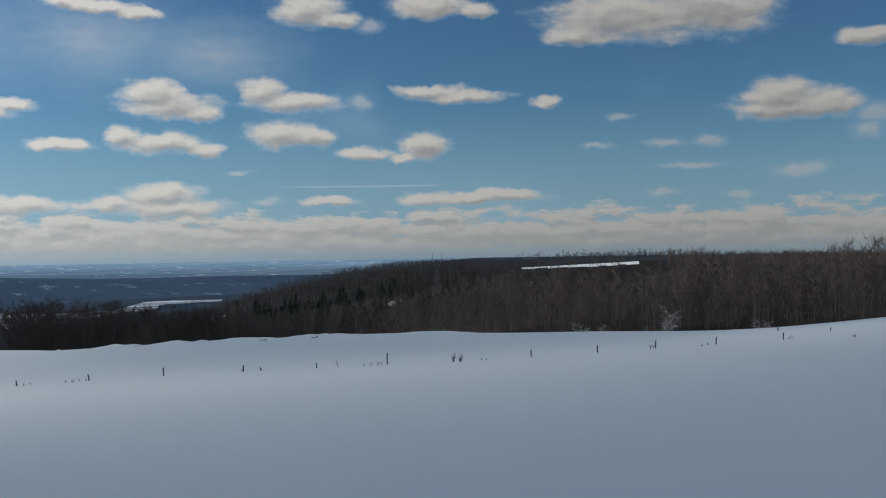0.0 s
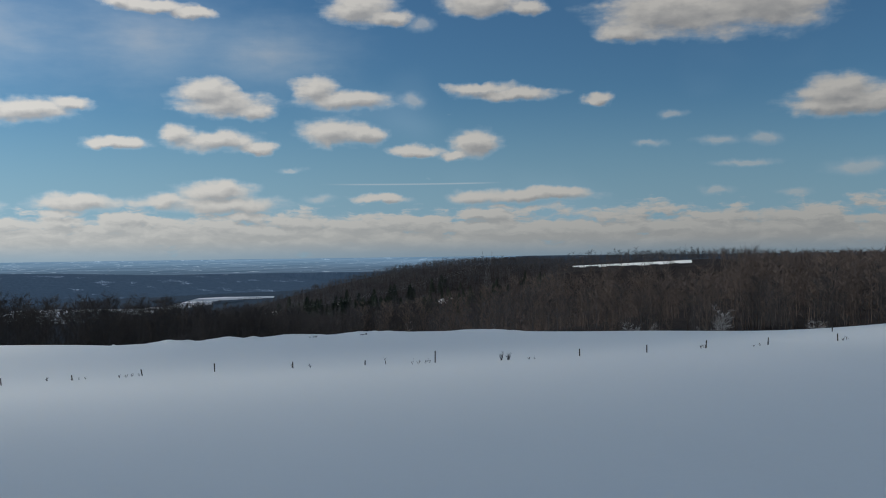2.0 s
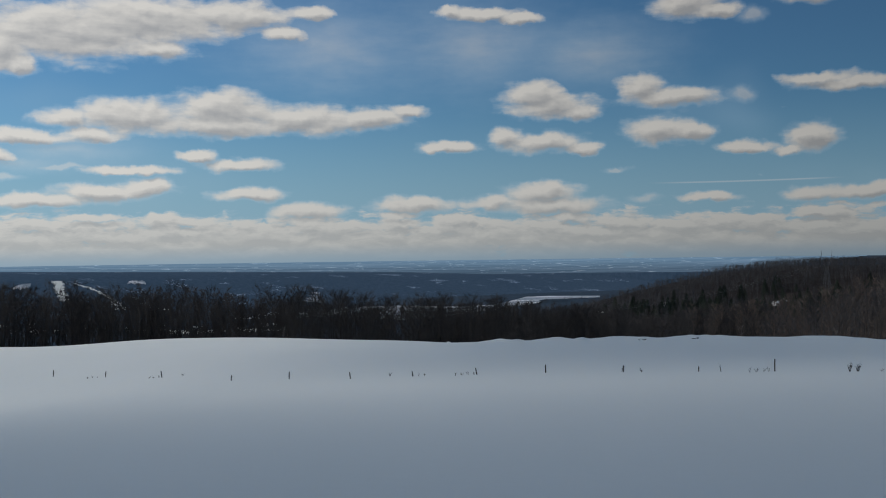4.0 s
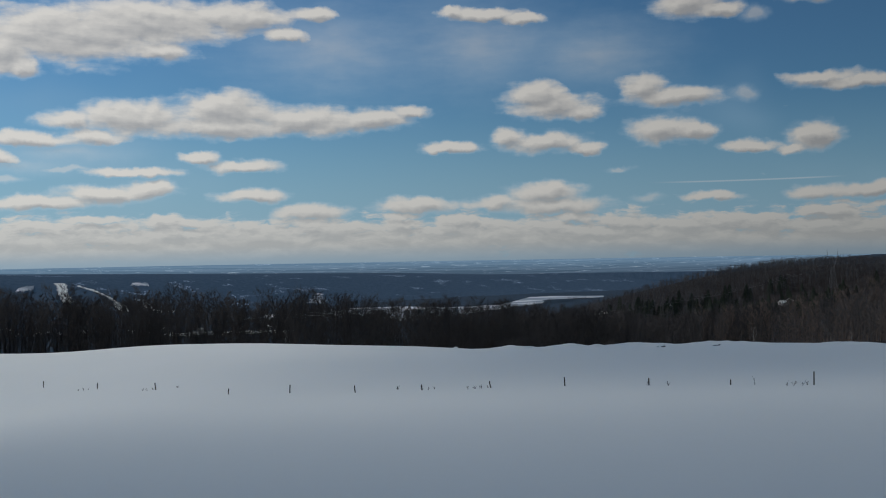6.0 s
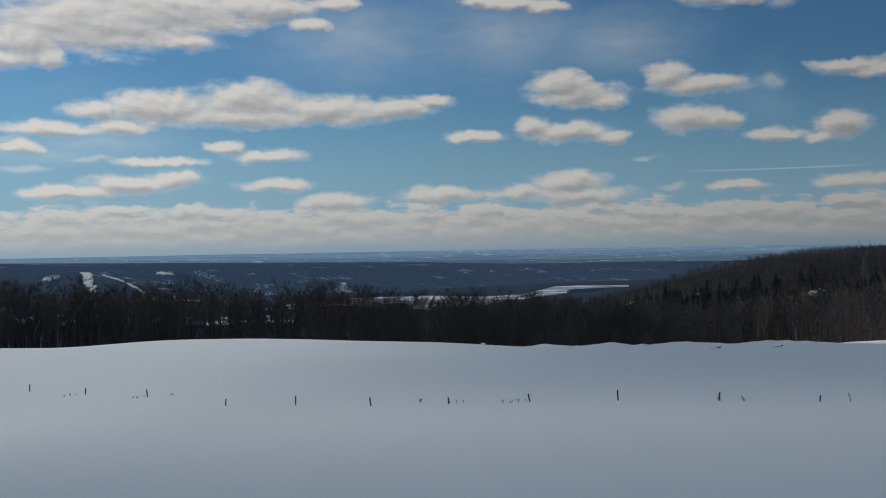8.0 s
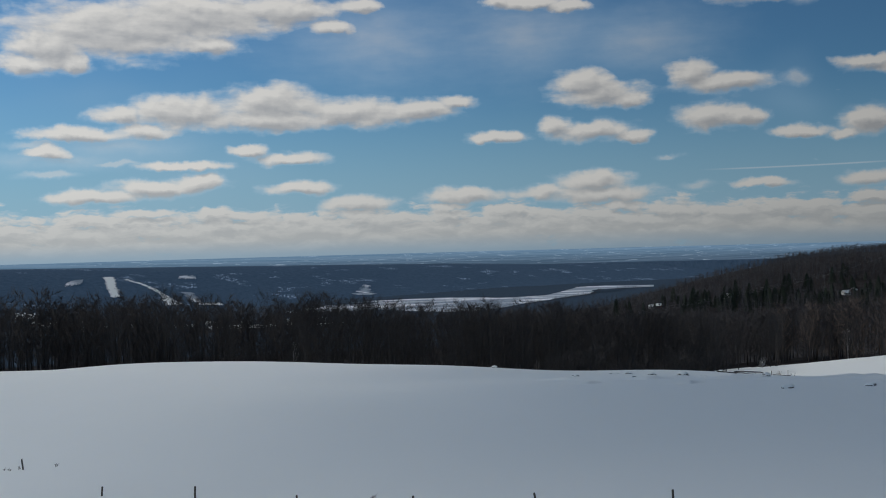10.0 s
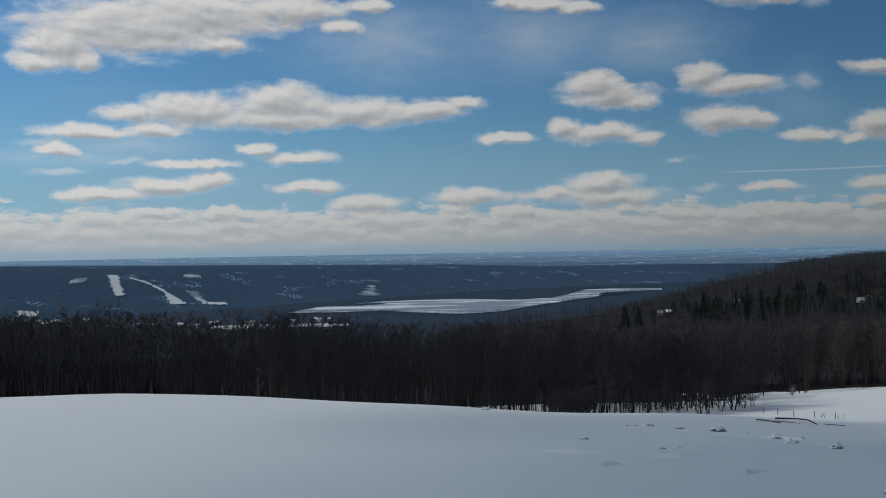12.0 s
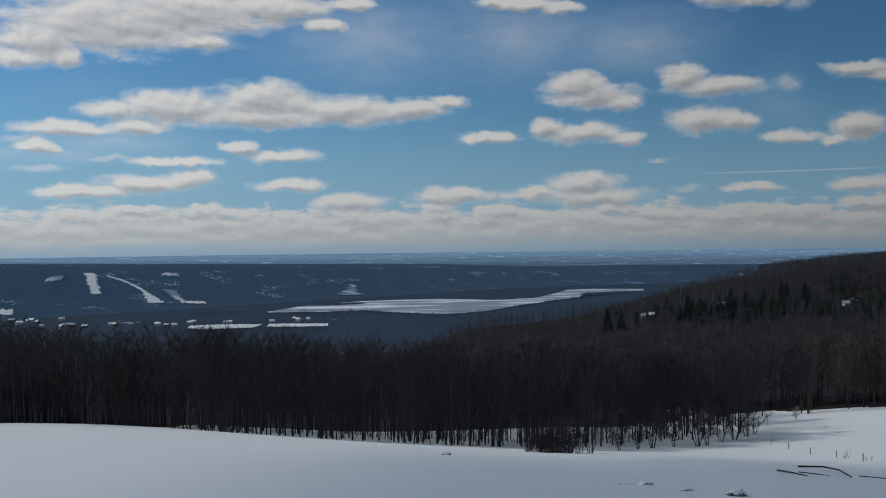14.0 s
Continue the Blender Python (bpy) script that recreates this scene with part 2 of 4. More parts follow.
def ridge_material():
    m, k = material("hazed_ridge_woods")
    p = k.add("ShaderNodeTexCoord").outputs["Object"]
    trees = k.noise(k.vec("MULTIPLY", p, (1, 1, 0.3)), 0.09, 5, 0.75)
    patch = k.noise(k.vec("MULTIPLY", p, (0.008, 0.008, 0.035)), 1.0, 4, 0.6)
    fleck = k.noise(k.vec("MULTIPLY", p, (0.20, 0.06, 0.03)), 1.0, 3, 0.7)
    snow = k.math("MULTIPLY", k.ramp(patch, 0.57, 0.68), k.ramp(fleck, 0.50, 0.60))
    # Aerial haze is painted on: bluish wood colours plus a faint blue glow.
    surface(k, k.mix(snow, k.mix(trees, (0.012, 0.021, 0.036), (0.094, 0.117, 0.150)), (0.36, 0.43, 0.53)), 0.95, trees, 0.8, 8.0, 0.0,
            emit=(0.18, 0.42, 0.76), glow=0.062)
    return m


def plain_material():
    m, k = material("hazed_plain")
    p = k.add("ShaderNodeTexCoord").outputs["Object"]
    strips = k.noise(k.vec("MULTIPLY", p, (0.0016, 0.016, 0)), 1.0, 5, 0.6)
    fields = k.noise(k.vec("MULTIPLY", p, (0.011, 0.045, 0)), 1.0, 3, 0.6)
    # Haze is put into the material: bluish land, blue emission stronger with distance.
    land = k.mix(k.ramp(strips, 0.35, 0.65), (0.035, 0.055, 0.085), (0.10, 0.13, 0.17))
    haze_glow = k.ramp(k.add("ShaderNodeVectorMath", (p,), operation="LENGTH").outputs["Value"], 4200.0, 4930.0, 0.13, 0.36)
    surface(k, k.mix(k.ramp(fields, 0.62, 0.68), land, (0.62, 0.68, 0.73)), 0.95, None, 0, 0, 0.0, emit=(0.30, 0.52, 0.74), glow=haze_glow)
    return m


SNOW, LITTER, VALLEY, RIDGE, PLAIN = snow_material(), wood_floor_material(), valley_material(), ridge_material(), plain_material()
BARK = speckled("bark", (0.024, 0.022, 0.021), (0.058, 0.052, 0.048), 1.5, stretch=(1, 1, 0.2))
TWIG = speckled("twigs", (0.0230, 0.0220, 0.0225), (0.051, 0.0475, 0.0470), 0.8)
HILL_TWIG = speckled("hill_twigs", (0.031, 0.032, 0.036), (0.070, 0.069, 0.073), 0.05)
BROWN_TWIG = speckled("brown_twigs", (0.054, 0.043, 0.037), (0.110, 0.087, 0.074), 0.8)
SNOWY_BARK = speckled("snow_flecked_bark", (0.035, 0.032, 0.03), (0.46, 0.46, 0.46), 1.1)
PALE_BARK = speckled("pale_bark", (0.20, 0.19, 0.175), (0.50, 0.49, 0.47), 2.0, stretch=(1, 1, 0.4))
NEEDLES = speckled("needles", (0.010, 0.018, 0.012), (0.030, 0.045, 0.028), 0.7)
POST_WOOD = speckled("weathered_post", (0.05, 0.042, 0.035), (0.16, 0.14, 0.12), 6.0, stretch=(1, 1, 0.15))
WEED = speckled("dry_weed", (0.035, 0.028, 0.022), (0.12, 0.09, 0.065), 9.0)
STONE = speckled("field_stone", (0.07, 0.065, 0.06), (0.20, 0.19, 0.18), 5.0)
STEEL = speckled("galvanised_steel", (0.07, 0.075, 0.08), (0.14, 0.145, 0.15), 1.0, rough=0.6)
SIDING = speckled("painted_siding", (0.42, 0.42, 0.41), (0.60, 0.59, 0.57), 0.8, stretch=(0.2, 0.2, 6))
DARK_SIDING = speckled("barn_boards", (0.10, 0.05, 0.04), (0.20, 0.10, 0.08), 0.8, stretch=(6, 6, 0.2))
WINDOW = speckled("dark_window_glass", (0.02, 0.025, 0.03), (0.04, 0.045, 0.05), 1.0, rough=0.15)


def ice_material():
    m, k = material("snowed_ice")
    p = k.add("ShaderNodeTexCoord").outputs["Object"]
    sweep = k.noise(k.vec("MULTIPLY", p, (0.003, 0.012, 0)), 1.0, 5, 0.6)
    surface(k, k.mix(k.ramp(sweep, 0.47, 0.62), (0.27, 0.32, 0.37), (0.85, 0.86, 0.88)), 0.7, sweep, 0.1, 0.2, 0.2)
    return m


ICE = ice_material()


# ---- mesh helpers ----
class Shape:
    """Collects vertices and faces of one mesh."""

    def __init__(self):
        self.v, self.f = [], []

    def tube(self, points, radii, sides=5, cap=True):
        base = len(self.v)
        pts = [Vector(p) for p in points]
        for i, (p, r) in enumerate(zip(pts, radii)):
            d = (pts[min(i + 1, len(pts) - 1)] - pts[max(i - 1, 0)]).normalized()
            u = d.cross(Vector((0.31, 0.93, 0.17))).normalized()
            w = d.cross(u)
            for j in range(sides):
                g = 2 * math.pi * j / sides
                self.v.append(p + (u * math.cos(g) + w * math.sin(g)) * r)
        for i in range(len(pts) - 1):
            for j in range(sides):
                a0, a1 = base + i * sides + j, base + i * sides + (j + 1) % sides
                self.f.append((a0, a1, a1 + sides, a0 + sides))
        if cap:
            self.f.append(tuple(base + (len(pts) - 1) * sides + j for j in range(sides)))
            self.f.append(tuple(base + j for j in reversed(range(sides))))

    def spike(self, p, q, r):
        """A slender three-sided cone from p to q."""
        p, q = Vector(p), Vector(q)
        d = q - p
        u = d.cross(Vector((0.31, 0.93, 0.17))).normalized() * r
        w = d.cross(u).normalized() * r
        b = len(self.v)
        self.v += [p + u, p - u * 0.5 + w * 0.87, p - u * 0.5 - w * 0.87, q]
        self.f += [(b, b + 1, b + 3), (b + 1, b + 2, b + 3), (b + 2, b, b + 3)]

    def box(self, lo, hi):
        b = len(self.v)
        self.v += [Vector((x, y, z)) for z in (lo[2], hi[2]) for y in (lo[1], hi[1]) for x in (lo[0], hi[0])]
        self.f += [tuple(b + i for i in q) for q in ((0, 2, 3, 1), (4, 5, 7, 6), (0, 1, 5, 4), (2, 6, 7, 3), (0, 4, 6, 2), (1, 3, 7, 5))]

    def mesh(self, name, mat):
        me = bpy.data.meshes.new(name)
        me.from_pydata([tuple(v) for v in self.v], [], self.f)
        me.materials.append(mat)
        me.update()
        return me

    def arrays(self):
        """Vertices and triangles as arrays."""
        tris = [(f[0], f[i], f[i + 1]) for f in self.f for i in range(1, len(f) - 1)]
        return np.array([tuple(v) for v in self.v], np.float32), np.array(tris, np.int32)


def part(name, shape, mat, parent, label=""):
    ob = new(name, shape.mesh(name, mat) if isinstance(shape, Shape) else shape)
    ob.parent = parent
    return tagged(ob, label)


def mesh_from_arrays(name, verts, tris, mats, slots=None):
    me = bpy.data.meshes.new(name)
    me.vertices.add(len(verts))
    me.vertices.foreach_set("co", np.asarray(verts, np.float32).ravel())
    n = tris.shape[1]
    me.loops.add(tris.size)
    me.loops.foreach_set("vertex_index", np.asarray(tris, np.int32).ravel())
    me.polygons.add(len(tris))
    me.polygons.foreach_set("loop_start", np.arange(0, tris.size, n, dtype=np.int32))
    for mat in mats:
        me.materials.append(mat)
    if slots is not None:
        me.polygons.foreach_set("material_index", np.asarray(slots, np.int32))
    me.update(calc_edges=True)
    return me


# ---- the land ----
SHAPE = [-0.688, 1.499, -4.14, -2.567, -4.316, 0.302, 1.377, -3.945, -9.793, -0.277, -9.791, 9.176, 9.387]
MOUNDS = [(-62, 205, 30, 34, -0.51), (28, 122, 22, 20, 1.339), (-25, 185, 22, 26, 0.944), (12, 188, 20, 22, 0.061), (-70, 150, 40, 40, -0.87), (80, 252, 30, 20, 1.4), (22, 250, 34, 26, 3.4), (-28, 245, 26, 24, 1.6),
          (45, 114, 12, 12, 0.66), (55, 101, 11, 12, 0.52), (30, 175, 12, 14, 0.7), (-42, 186, 10, 14, 0.32), (3, 176, 11, 14, 0.44), (-40, 208, 16, 12, 0.53),
          (14, 138, 10, 10, 0.1), (72, 87, 12, 14, -0.39), (24, 125, 8, 10, -0.12), (35, 121, 8, 10, 0.06)]


def smooth(a, b, v):
    s = np.clip((v - a) / (b - a), 0, 1)
    return s * s * (3 - 2 * s)


def field(x, y):
    """The snow field: a gentle convex brow that falls away ahead."""
    u, v = 1.5 * np.tanh(x / 90), 1.4 * np.tanh((np.maximum(y, 38) - 100) / 140)
    terms = (1, u, v, u * u, u * v, v * v, u ** 3, u * u * v, u * v * v, v ** 3, v ** 4, u * v ** 3, u * u * v * v)
    z = sum(c * t for c, t in zip(SHAPE, terms))
    for cx, cy, sx, sy, h in MOUNDS:
        z = z + h * np.exp(-((x - cx) / sx) ** 2 - ((y - cy) / sy) ** 2)
    return z


FLOOR = -140.0


def toe(x):
    """Where the far ridge rises out of the valley."""
    return 2270 + 1.1 * (np.clip(x, -2600, 200) + 960) + 0.5 * (np.clip(x, 200, 3000) - 200)


def height(x, y):
    x, y = np.asarray(x, float), np.asarray(y, float)
    near = field(x, np.minimum(y, 245.0))
    near = near + (-13.5 + 3 * smooth(115, 150, x) + 5.5 * smooth(145, 260, x) - near) * smooth(85, 130, x) * smooth(40, 160, y)
    # wooded slope down to the valley, left
    down = near - 0.2 * np.maximum(y - 245, 0)
    down = np.maximum(down, FLOOR)
    # dell and wooded hill, right
    rise = 190 + 0.4 * (y - 500)
    dell = -48 - 14 * smooth(220, 0, x) + 42 * smooth(rise, rise + 210, x)
    dell = near + (dell - near) * smooth(250, 480, y)
    hill = -13 - 127 * np.clip((520 - x) / 488, 0, 1.0) ** 1.55
    right = dell + (hill - dell) * smooth(980, 1220, y)
    right = right + (FLOOR - right) * smooth(1300, 2000, y)
    # a clearing on the hillside
    az, far = np.arctan2(x, np.maximum(y, 1)), np.hypot(x, y)
    shelf = -18 + 14.5 * smooth(640, 700, far) + 0.024 * np.clip(far - 700, 0, 100) - 34 * (0.6 - az)
    right = right + (shelf - right) * smooth(0.44, 0.475, az) * smooth(0.65, 0.61, az) * smooth(540, 630, far) * smooth(900, 810, far)
    z = down + (right - down) * smooth(-90, 50, x) * smooth(240, 330, y)
    # ridge across the valley and the plain behind it
    q = y - toe(x)
    top = -34 - 54 * np.clip((x + 960) / 1600, -0.3, 1)
    ridge = FLOOR + (top - FLOOR) * smooth(-60, 620 - 240 * smooth(-200, 400, x), q) ** 0.8
    ridge = ridge + (-125 - ridge) * smooth(900, 1500, q)
    z = np.where(q > -60, ridge, z)
    r = np.hypot(x, y)
    plain = 12 - r * (0.022 - 0.014 * np.clip((r - 4250) / 680, 0, 1) ** 0.8)
    return np.where(r > 4250, np.maximum(z, plain), z)


def wood(x, y):
    """Metres into the wood; below 0 in the open."""
    edge = np.where(x < 18, 204, np.where(x < 52, 204 + (x - 18) * 0.8, np.where(x < 60, 231 + (x - 52) * 4.75, np.where(x < 84, 269, np.maximum(269 - 2.0 * (x - 84), 254 - 1.3 * (x - 78))))))
    edge = np.where(x < -45, 204 - 0.05 * (x + 45), edge)
    return y - edge


def sheet(name, radii, angles, mats, zone):
    """A ring-shaped sheet of land about the field."""
    rr, aa = np.meshgrid(radii, angles, indexing="ij")
    x, y = rr * np.sin(aa), rr * np.cos(aa)
    z = height(x, y)
    n, m = rr.shape
    idx = np.arange(n * m).reshape(n, m)
    nxt = np.roll(idx, -1, axis=1)
    quads = np.stack([idx[:-1], nxt[:-1], nxt[1:], idx[1:]], -1).reshape(-1, 4)
    verts = np.stack([x, y, z], -1).reshape(-1, 3)
    mid = verts[quads].mean(1)
    me = mesh_from_arrays(name, verts, quads, mats, zone(mid[:, 0], mid[:, 1]))
    me.polygons.foreach_set("use_smooth", np.ones(len(quads), bool))
    return new(name, me)


def land_zone(x, y):
    r = np.hypot(x, y)
    az = np.arctan2(x, y)
    into = wood(x, y) + 6 * np.sin(x * 0.21) * np.sin(y * 0.17 + 1)
    z = np.where(into > np.where((x > -28) & (x < 60), 44, np.where(x < -45, -2, 7)), 1, 0)
    clearing = (az > 0.480) & (az < 0.594) & (r > 748 + 34 * np.clip((0.55 - az) / 0.07, 0, 1) + 7 * np.sin(az * 700)) & (r < 800)
    z = np.where(clearing, 0, z)
    return z


view = np.radians(np.concatenate([np.arange(-42, 66, 0.35), np.arange(66, 318, 4.0)]))
ground = sheet("ground", np.concatenate([[0.5], np.geomspace(3, 30, 20), np.arange(32, 300, 2.0), np.geomspace(302, 1560, 110)]), view, [SNOW, LITTER], land_zone)
tagged(ground, "smooth wind-packed snow field falling to dark leafless woodland floor", "ground", kind="structure")


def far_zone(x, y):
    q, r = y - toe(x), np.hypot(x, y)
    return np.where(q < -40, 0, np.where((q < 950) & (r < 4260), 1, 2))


# All three materials carry painted haze as blue tint and emission.
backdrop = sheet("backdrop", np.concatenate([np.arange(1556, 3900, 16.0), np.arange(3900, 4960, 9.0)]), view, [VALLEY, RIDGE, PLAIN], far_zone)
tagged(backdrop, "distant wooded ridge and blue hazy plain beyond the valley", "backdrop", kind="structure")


def drape(name, left, right, mat, lift, label, category, steps=40, ragged=6.0, seed=1):
    """A strip of land between two lines, laid over the terrain with a ragged edge."""
    def along(line, s):
        q = s * (len(line) - 1)
        i = min(int(q), len(line) - 2)
        return Vector(line[i]).lerp(Vector(line[i + 1]), q - i)
    rng = random.Random(seed)
    cols = 9
    verts, faces = [], []
    for i in range(steps + 1):
        a0, b0 = along(left, i / steps), along(right, i / steps)
        ja, jb = rng.uniform(-ragged, ragged), rng.uniform(-ragged, ragged)
        d = (b0 - a0).normalized()
        a0, b0 = a0 + d * ja, b0 + d * jb
        for j in range(cols):
            p = a0.lerp(b0, j / (cols - 1))
            verts.append((p.x, p.y, float(height(p.x, p.y)) + lift))
    for i in range(steps):
        for j in range(cols - 1):
            q = i * cols + j
            faces.append((q, q + 1, q + cols + 1, q + cols))
    me = bpy.data.meshes.new(name)
    me.from_pydata(verts, [], faces)
    me.materials.append(mat)
    return tagged(new(name, me), label, category, kind="structure")


LAKE_NEAR = [(-354, 2454), (-241, 2448), (-147, 2486), (26, 2314), (128, 2385), (204, 2553), (307, 2744), (422, 2939), (485, 3185), (672, 3277)]
LAKE_FAR = [(-362, 2480), (-305, 2690), (-171, 2880), (33, 2957), (183, 2857), (295, 2914), (367, 3116), (452, 3388), (550, 3438), (696, 3391)]
drape("frozen_lake", LAKE_NEAR, LAKE_FAR, ICE, 1.6, "long frozen lake covered with wind-swept snow", "lake", 90, 9, 3)
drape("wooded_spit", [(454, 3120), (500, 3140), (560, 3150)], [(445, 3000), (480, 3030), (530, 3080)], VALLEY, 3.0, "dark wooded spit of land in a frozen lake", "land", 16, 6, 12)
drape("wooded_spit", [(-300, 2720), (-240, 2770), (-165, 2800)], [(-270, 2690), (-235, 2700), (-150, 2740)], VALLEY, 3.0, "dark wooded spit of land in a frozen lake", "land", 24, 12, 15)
drape("valley_field", [(-946, 2373), (-910, 2400)], [(-932, 2337), (-895, 2362)], SNOW, 2.5, "snow-covered valley field", "field", 16, 6, 13)
drape("ski_run", [(-877, 2783), (-845, 2706), (-805, 2621)], [(-855, 2802), (-821, 2711), (-791, 2644)], SNOW, 3.0, "broad snow-covered ski run cut through dark woods", "ski run", 60, 5, 4)
drape("ski_run", [(-827, 2794), (-772, 2778), (-718, 2738), (-678, 2647)], [(-823, 2803), (-770, 2790), (-715, 2748), (-644, 2674)], SNOW, 3.0, "narrow curving snow-covered ski run", "ski run", 70, 5, 5)
drape("ski_run", [(-677, 2791), (-642, 2743), (-606, 2701)], [(-650, 2804), (-626, 2757), (-599, 2707)], ICE, 3.0, "grey snow-dusted lower slope of a ski area", "ski run", 50, 8, 6)
drape("ski_run", [(-603, 2725), (-565, 2752)], [(-598, 2701), (-553, 2731)], SNOW, 3.0, "small snowy run-out below a ski slope", "ski run", 14, 4, 16)
drape("snow_clearing", [(-926, 2632), (-912, 2656), (-899, 2683)], [(-930, 2668), (-920, 2694), (-908, 2716)], ICE, 3.0, "snowy clearing in distant woods", "clearing", 40, 12, 17)
drape("snow_clearing", [(-713, 2912), (-694, 2930), (-673, 2953)], [(-717, 2946), (-701, 2964), (-684, 2982)], ICE, 3.0, "snowy clearing in distant woods", "clearing", 30, 13, 18)
drape("snow_clearing", [(-240, 3090), (-232, 3170), (-226, 3255)], [(-186, 3110), (-205, 3190), (-222, 3262)], ICE, 3.0, "snowy clearing in distant woods", "clearing", 40, 17, 7)
drape("valley_field", [(-448, 2080), (-400, 2104), (-354, 2100), (-312, 2096)], [(-440, 2022), (-400, 1996), (-350, 2004), (-318, 2012)], SNOW, 2.0, "snow-covered valley field", "field", 60, 10, 8)
drape("valley_field", [(-300, 2098), (-270, 2104), (-224, 2098), (-186, 2092)], [(-295, 2040), (-265, 2022), (-215, 2026), (-180, 2034)], SNOW, 2.0, "snow-covered valley field", "field", 60, 10, 9)


# ---- trees ----
def bare_tree(rng, h, limbs, twigs, sides=5, spread=0.26, girth=0.009, thick=0.0014, low=0.22):
    """A leafless tree: its trunk, and its rising limbs with upswept twigs."""
    trunk, crown = Shape(), Shape()
    lean = Vector((rng.uniform(-0.06, 0.06), rng.uniform(-0.06, 0.06), 0))
    steps = (0, 0.16, 0.34, 0.52, 0.72, 0.95)
    spine = [Vector((lean.x * h * s + rng.uniform(-0.022, 0.022) * h * s, lean.y * h * s + rng.uniform(-0.022, 0.022) * h * s, h * s)) for s in steps]
    spine[0].z = -0.4
    trunk.tube(spine, [h * girth * g for g in (1.2, 0.85, 0.66, 0.45, 0.24, 0.06)], sides)
    for i in range(limbs):
        s = low + (0.93 - low) * ((i + rng.random()) / limbs) ** 0.9
        j = max(q for q in range(5) if steps[q] <= s)
        p = spine[j].lerp(spine[j + 1], (s - steps[j]) / (steps[j + 1] - steps[j]))
        g = rng.uniform(0, 2 * math.pi)
        reach = h * spread * (1.15 - 0.95 * abs(s - 0.42)) * rng.uniform(0.55, 1.1)
        rise = rng.uniform(0.55, 1.5)
        top = min(reach * rise, h * 0.95 - p.z)
        out = Vector((math.cos(g), math.sin(g), 0))
        mid = p + out * reach * 0.45 + Vector((rng.uniform(-0.1, 0.1) * reach, rng.uniform(-0.1, 0.1) * reach, top * 0.34))
        tip = p + out * reach * 0.72 + Vector((0, 0, top))
        r = h * girth * 0.34 * (1.15 - s)
        crown.tube([p, mid, tip], [r, r * 0.55, r * 0.15], 3, False)
        for t in range(twigs):
            f = rng.uniform(0.15, 1.0)
            b = p.lerp(mid, f * 2) if f < 0.5 else mid.lerp(tip, f * 2 - 1)
            g2 = g + rng.uniform(-1.9, 1.9)
            n = h * rng.uniform(0.05, 0.15)
            flat = rng.uniform(0.25, 0.8)
            crown.spike(b, b + Vector((math.cos(g2) * n * flat, math.sin(g2) * n * flat, n * rng.uniform(0.1, 1.0))), h * thick * rng.uniform(0.6, 1.3))
    return trunk, crown


def spreading_shrub(rng, h, stems, arch=0.75):
    """A many-stemmed small tree whose branches fan out and arch over."""
    s = Shape()
    for i in range(stems):
        g = 2 * math.pi * (i + rng.random()) / stems
        lean, n = rng.uniform(0.1, arch), h * rng.uniform(0.65, 1.0)
        out = Vector((math.cos(g), math.sin(g), 0))
        pts = [out * 0.12 + Vector((0, 0, -0.2))]
        for q in (0.3, 0.6, 1.0):
            side = Vector((-out.y, out.x, 0)) * rng.uniform(-0.06, 0.06) * n
            pts.append(out * n * lean * q ** 1.25 + side + Vector((0, 0, n * (1 - 0.35 * lean * q) * q)))
        r = h * rng.uniform(0.005, 0.010)
        s.tube(pts, [r, r * 0.75, r * 0.45, r * 0.1], 4, False)
        for b in range(13):
            q = rng.uniform(0.18, 0.98) * 3
            j = min(int(q), 2)
            p = pts[j].lerp(pts[j + 1], q - j)
            g2, m = g + rng.uniform(-1.6, 1.6), h * rng.uniform(0.16, 0.34) * (1.25 - q / 3.6)
            tip = p + Vector((math.cos(g2) * m * 0.85, math.sin(g2) * m * 0.85, m * rng.uniform(0.1, 0.75)))
            mid = p.lerp(tip, 0.5) + Vector((0, 0, m * 0.12))
            s.tube([p, mid, tip], [r * 0.4, r * 0.28, r * 0.08], 3, False)
            for t in range(10):
                f = rng.uniform(0.15, 1.0)
                c = p.lerp(mid, f * 2) if f < 0.5 else mid.lerp(tip, f * 2 - 1)
                g3, w = g2 + rng.uniform(-1.6, 1.6), h * rng.uniform(0.06, 0.16)
                s.spike(c, c + Vector((math.cos(g3) * w * 0.8, math.sin(g3) * w * 0.8, w * rng.uniform(-0.25, 0.9))), h * 0.0019)
    return s


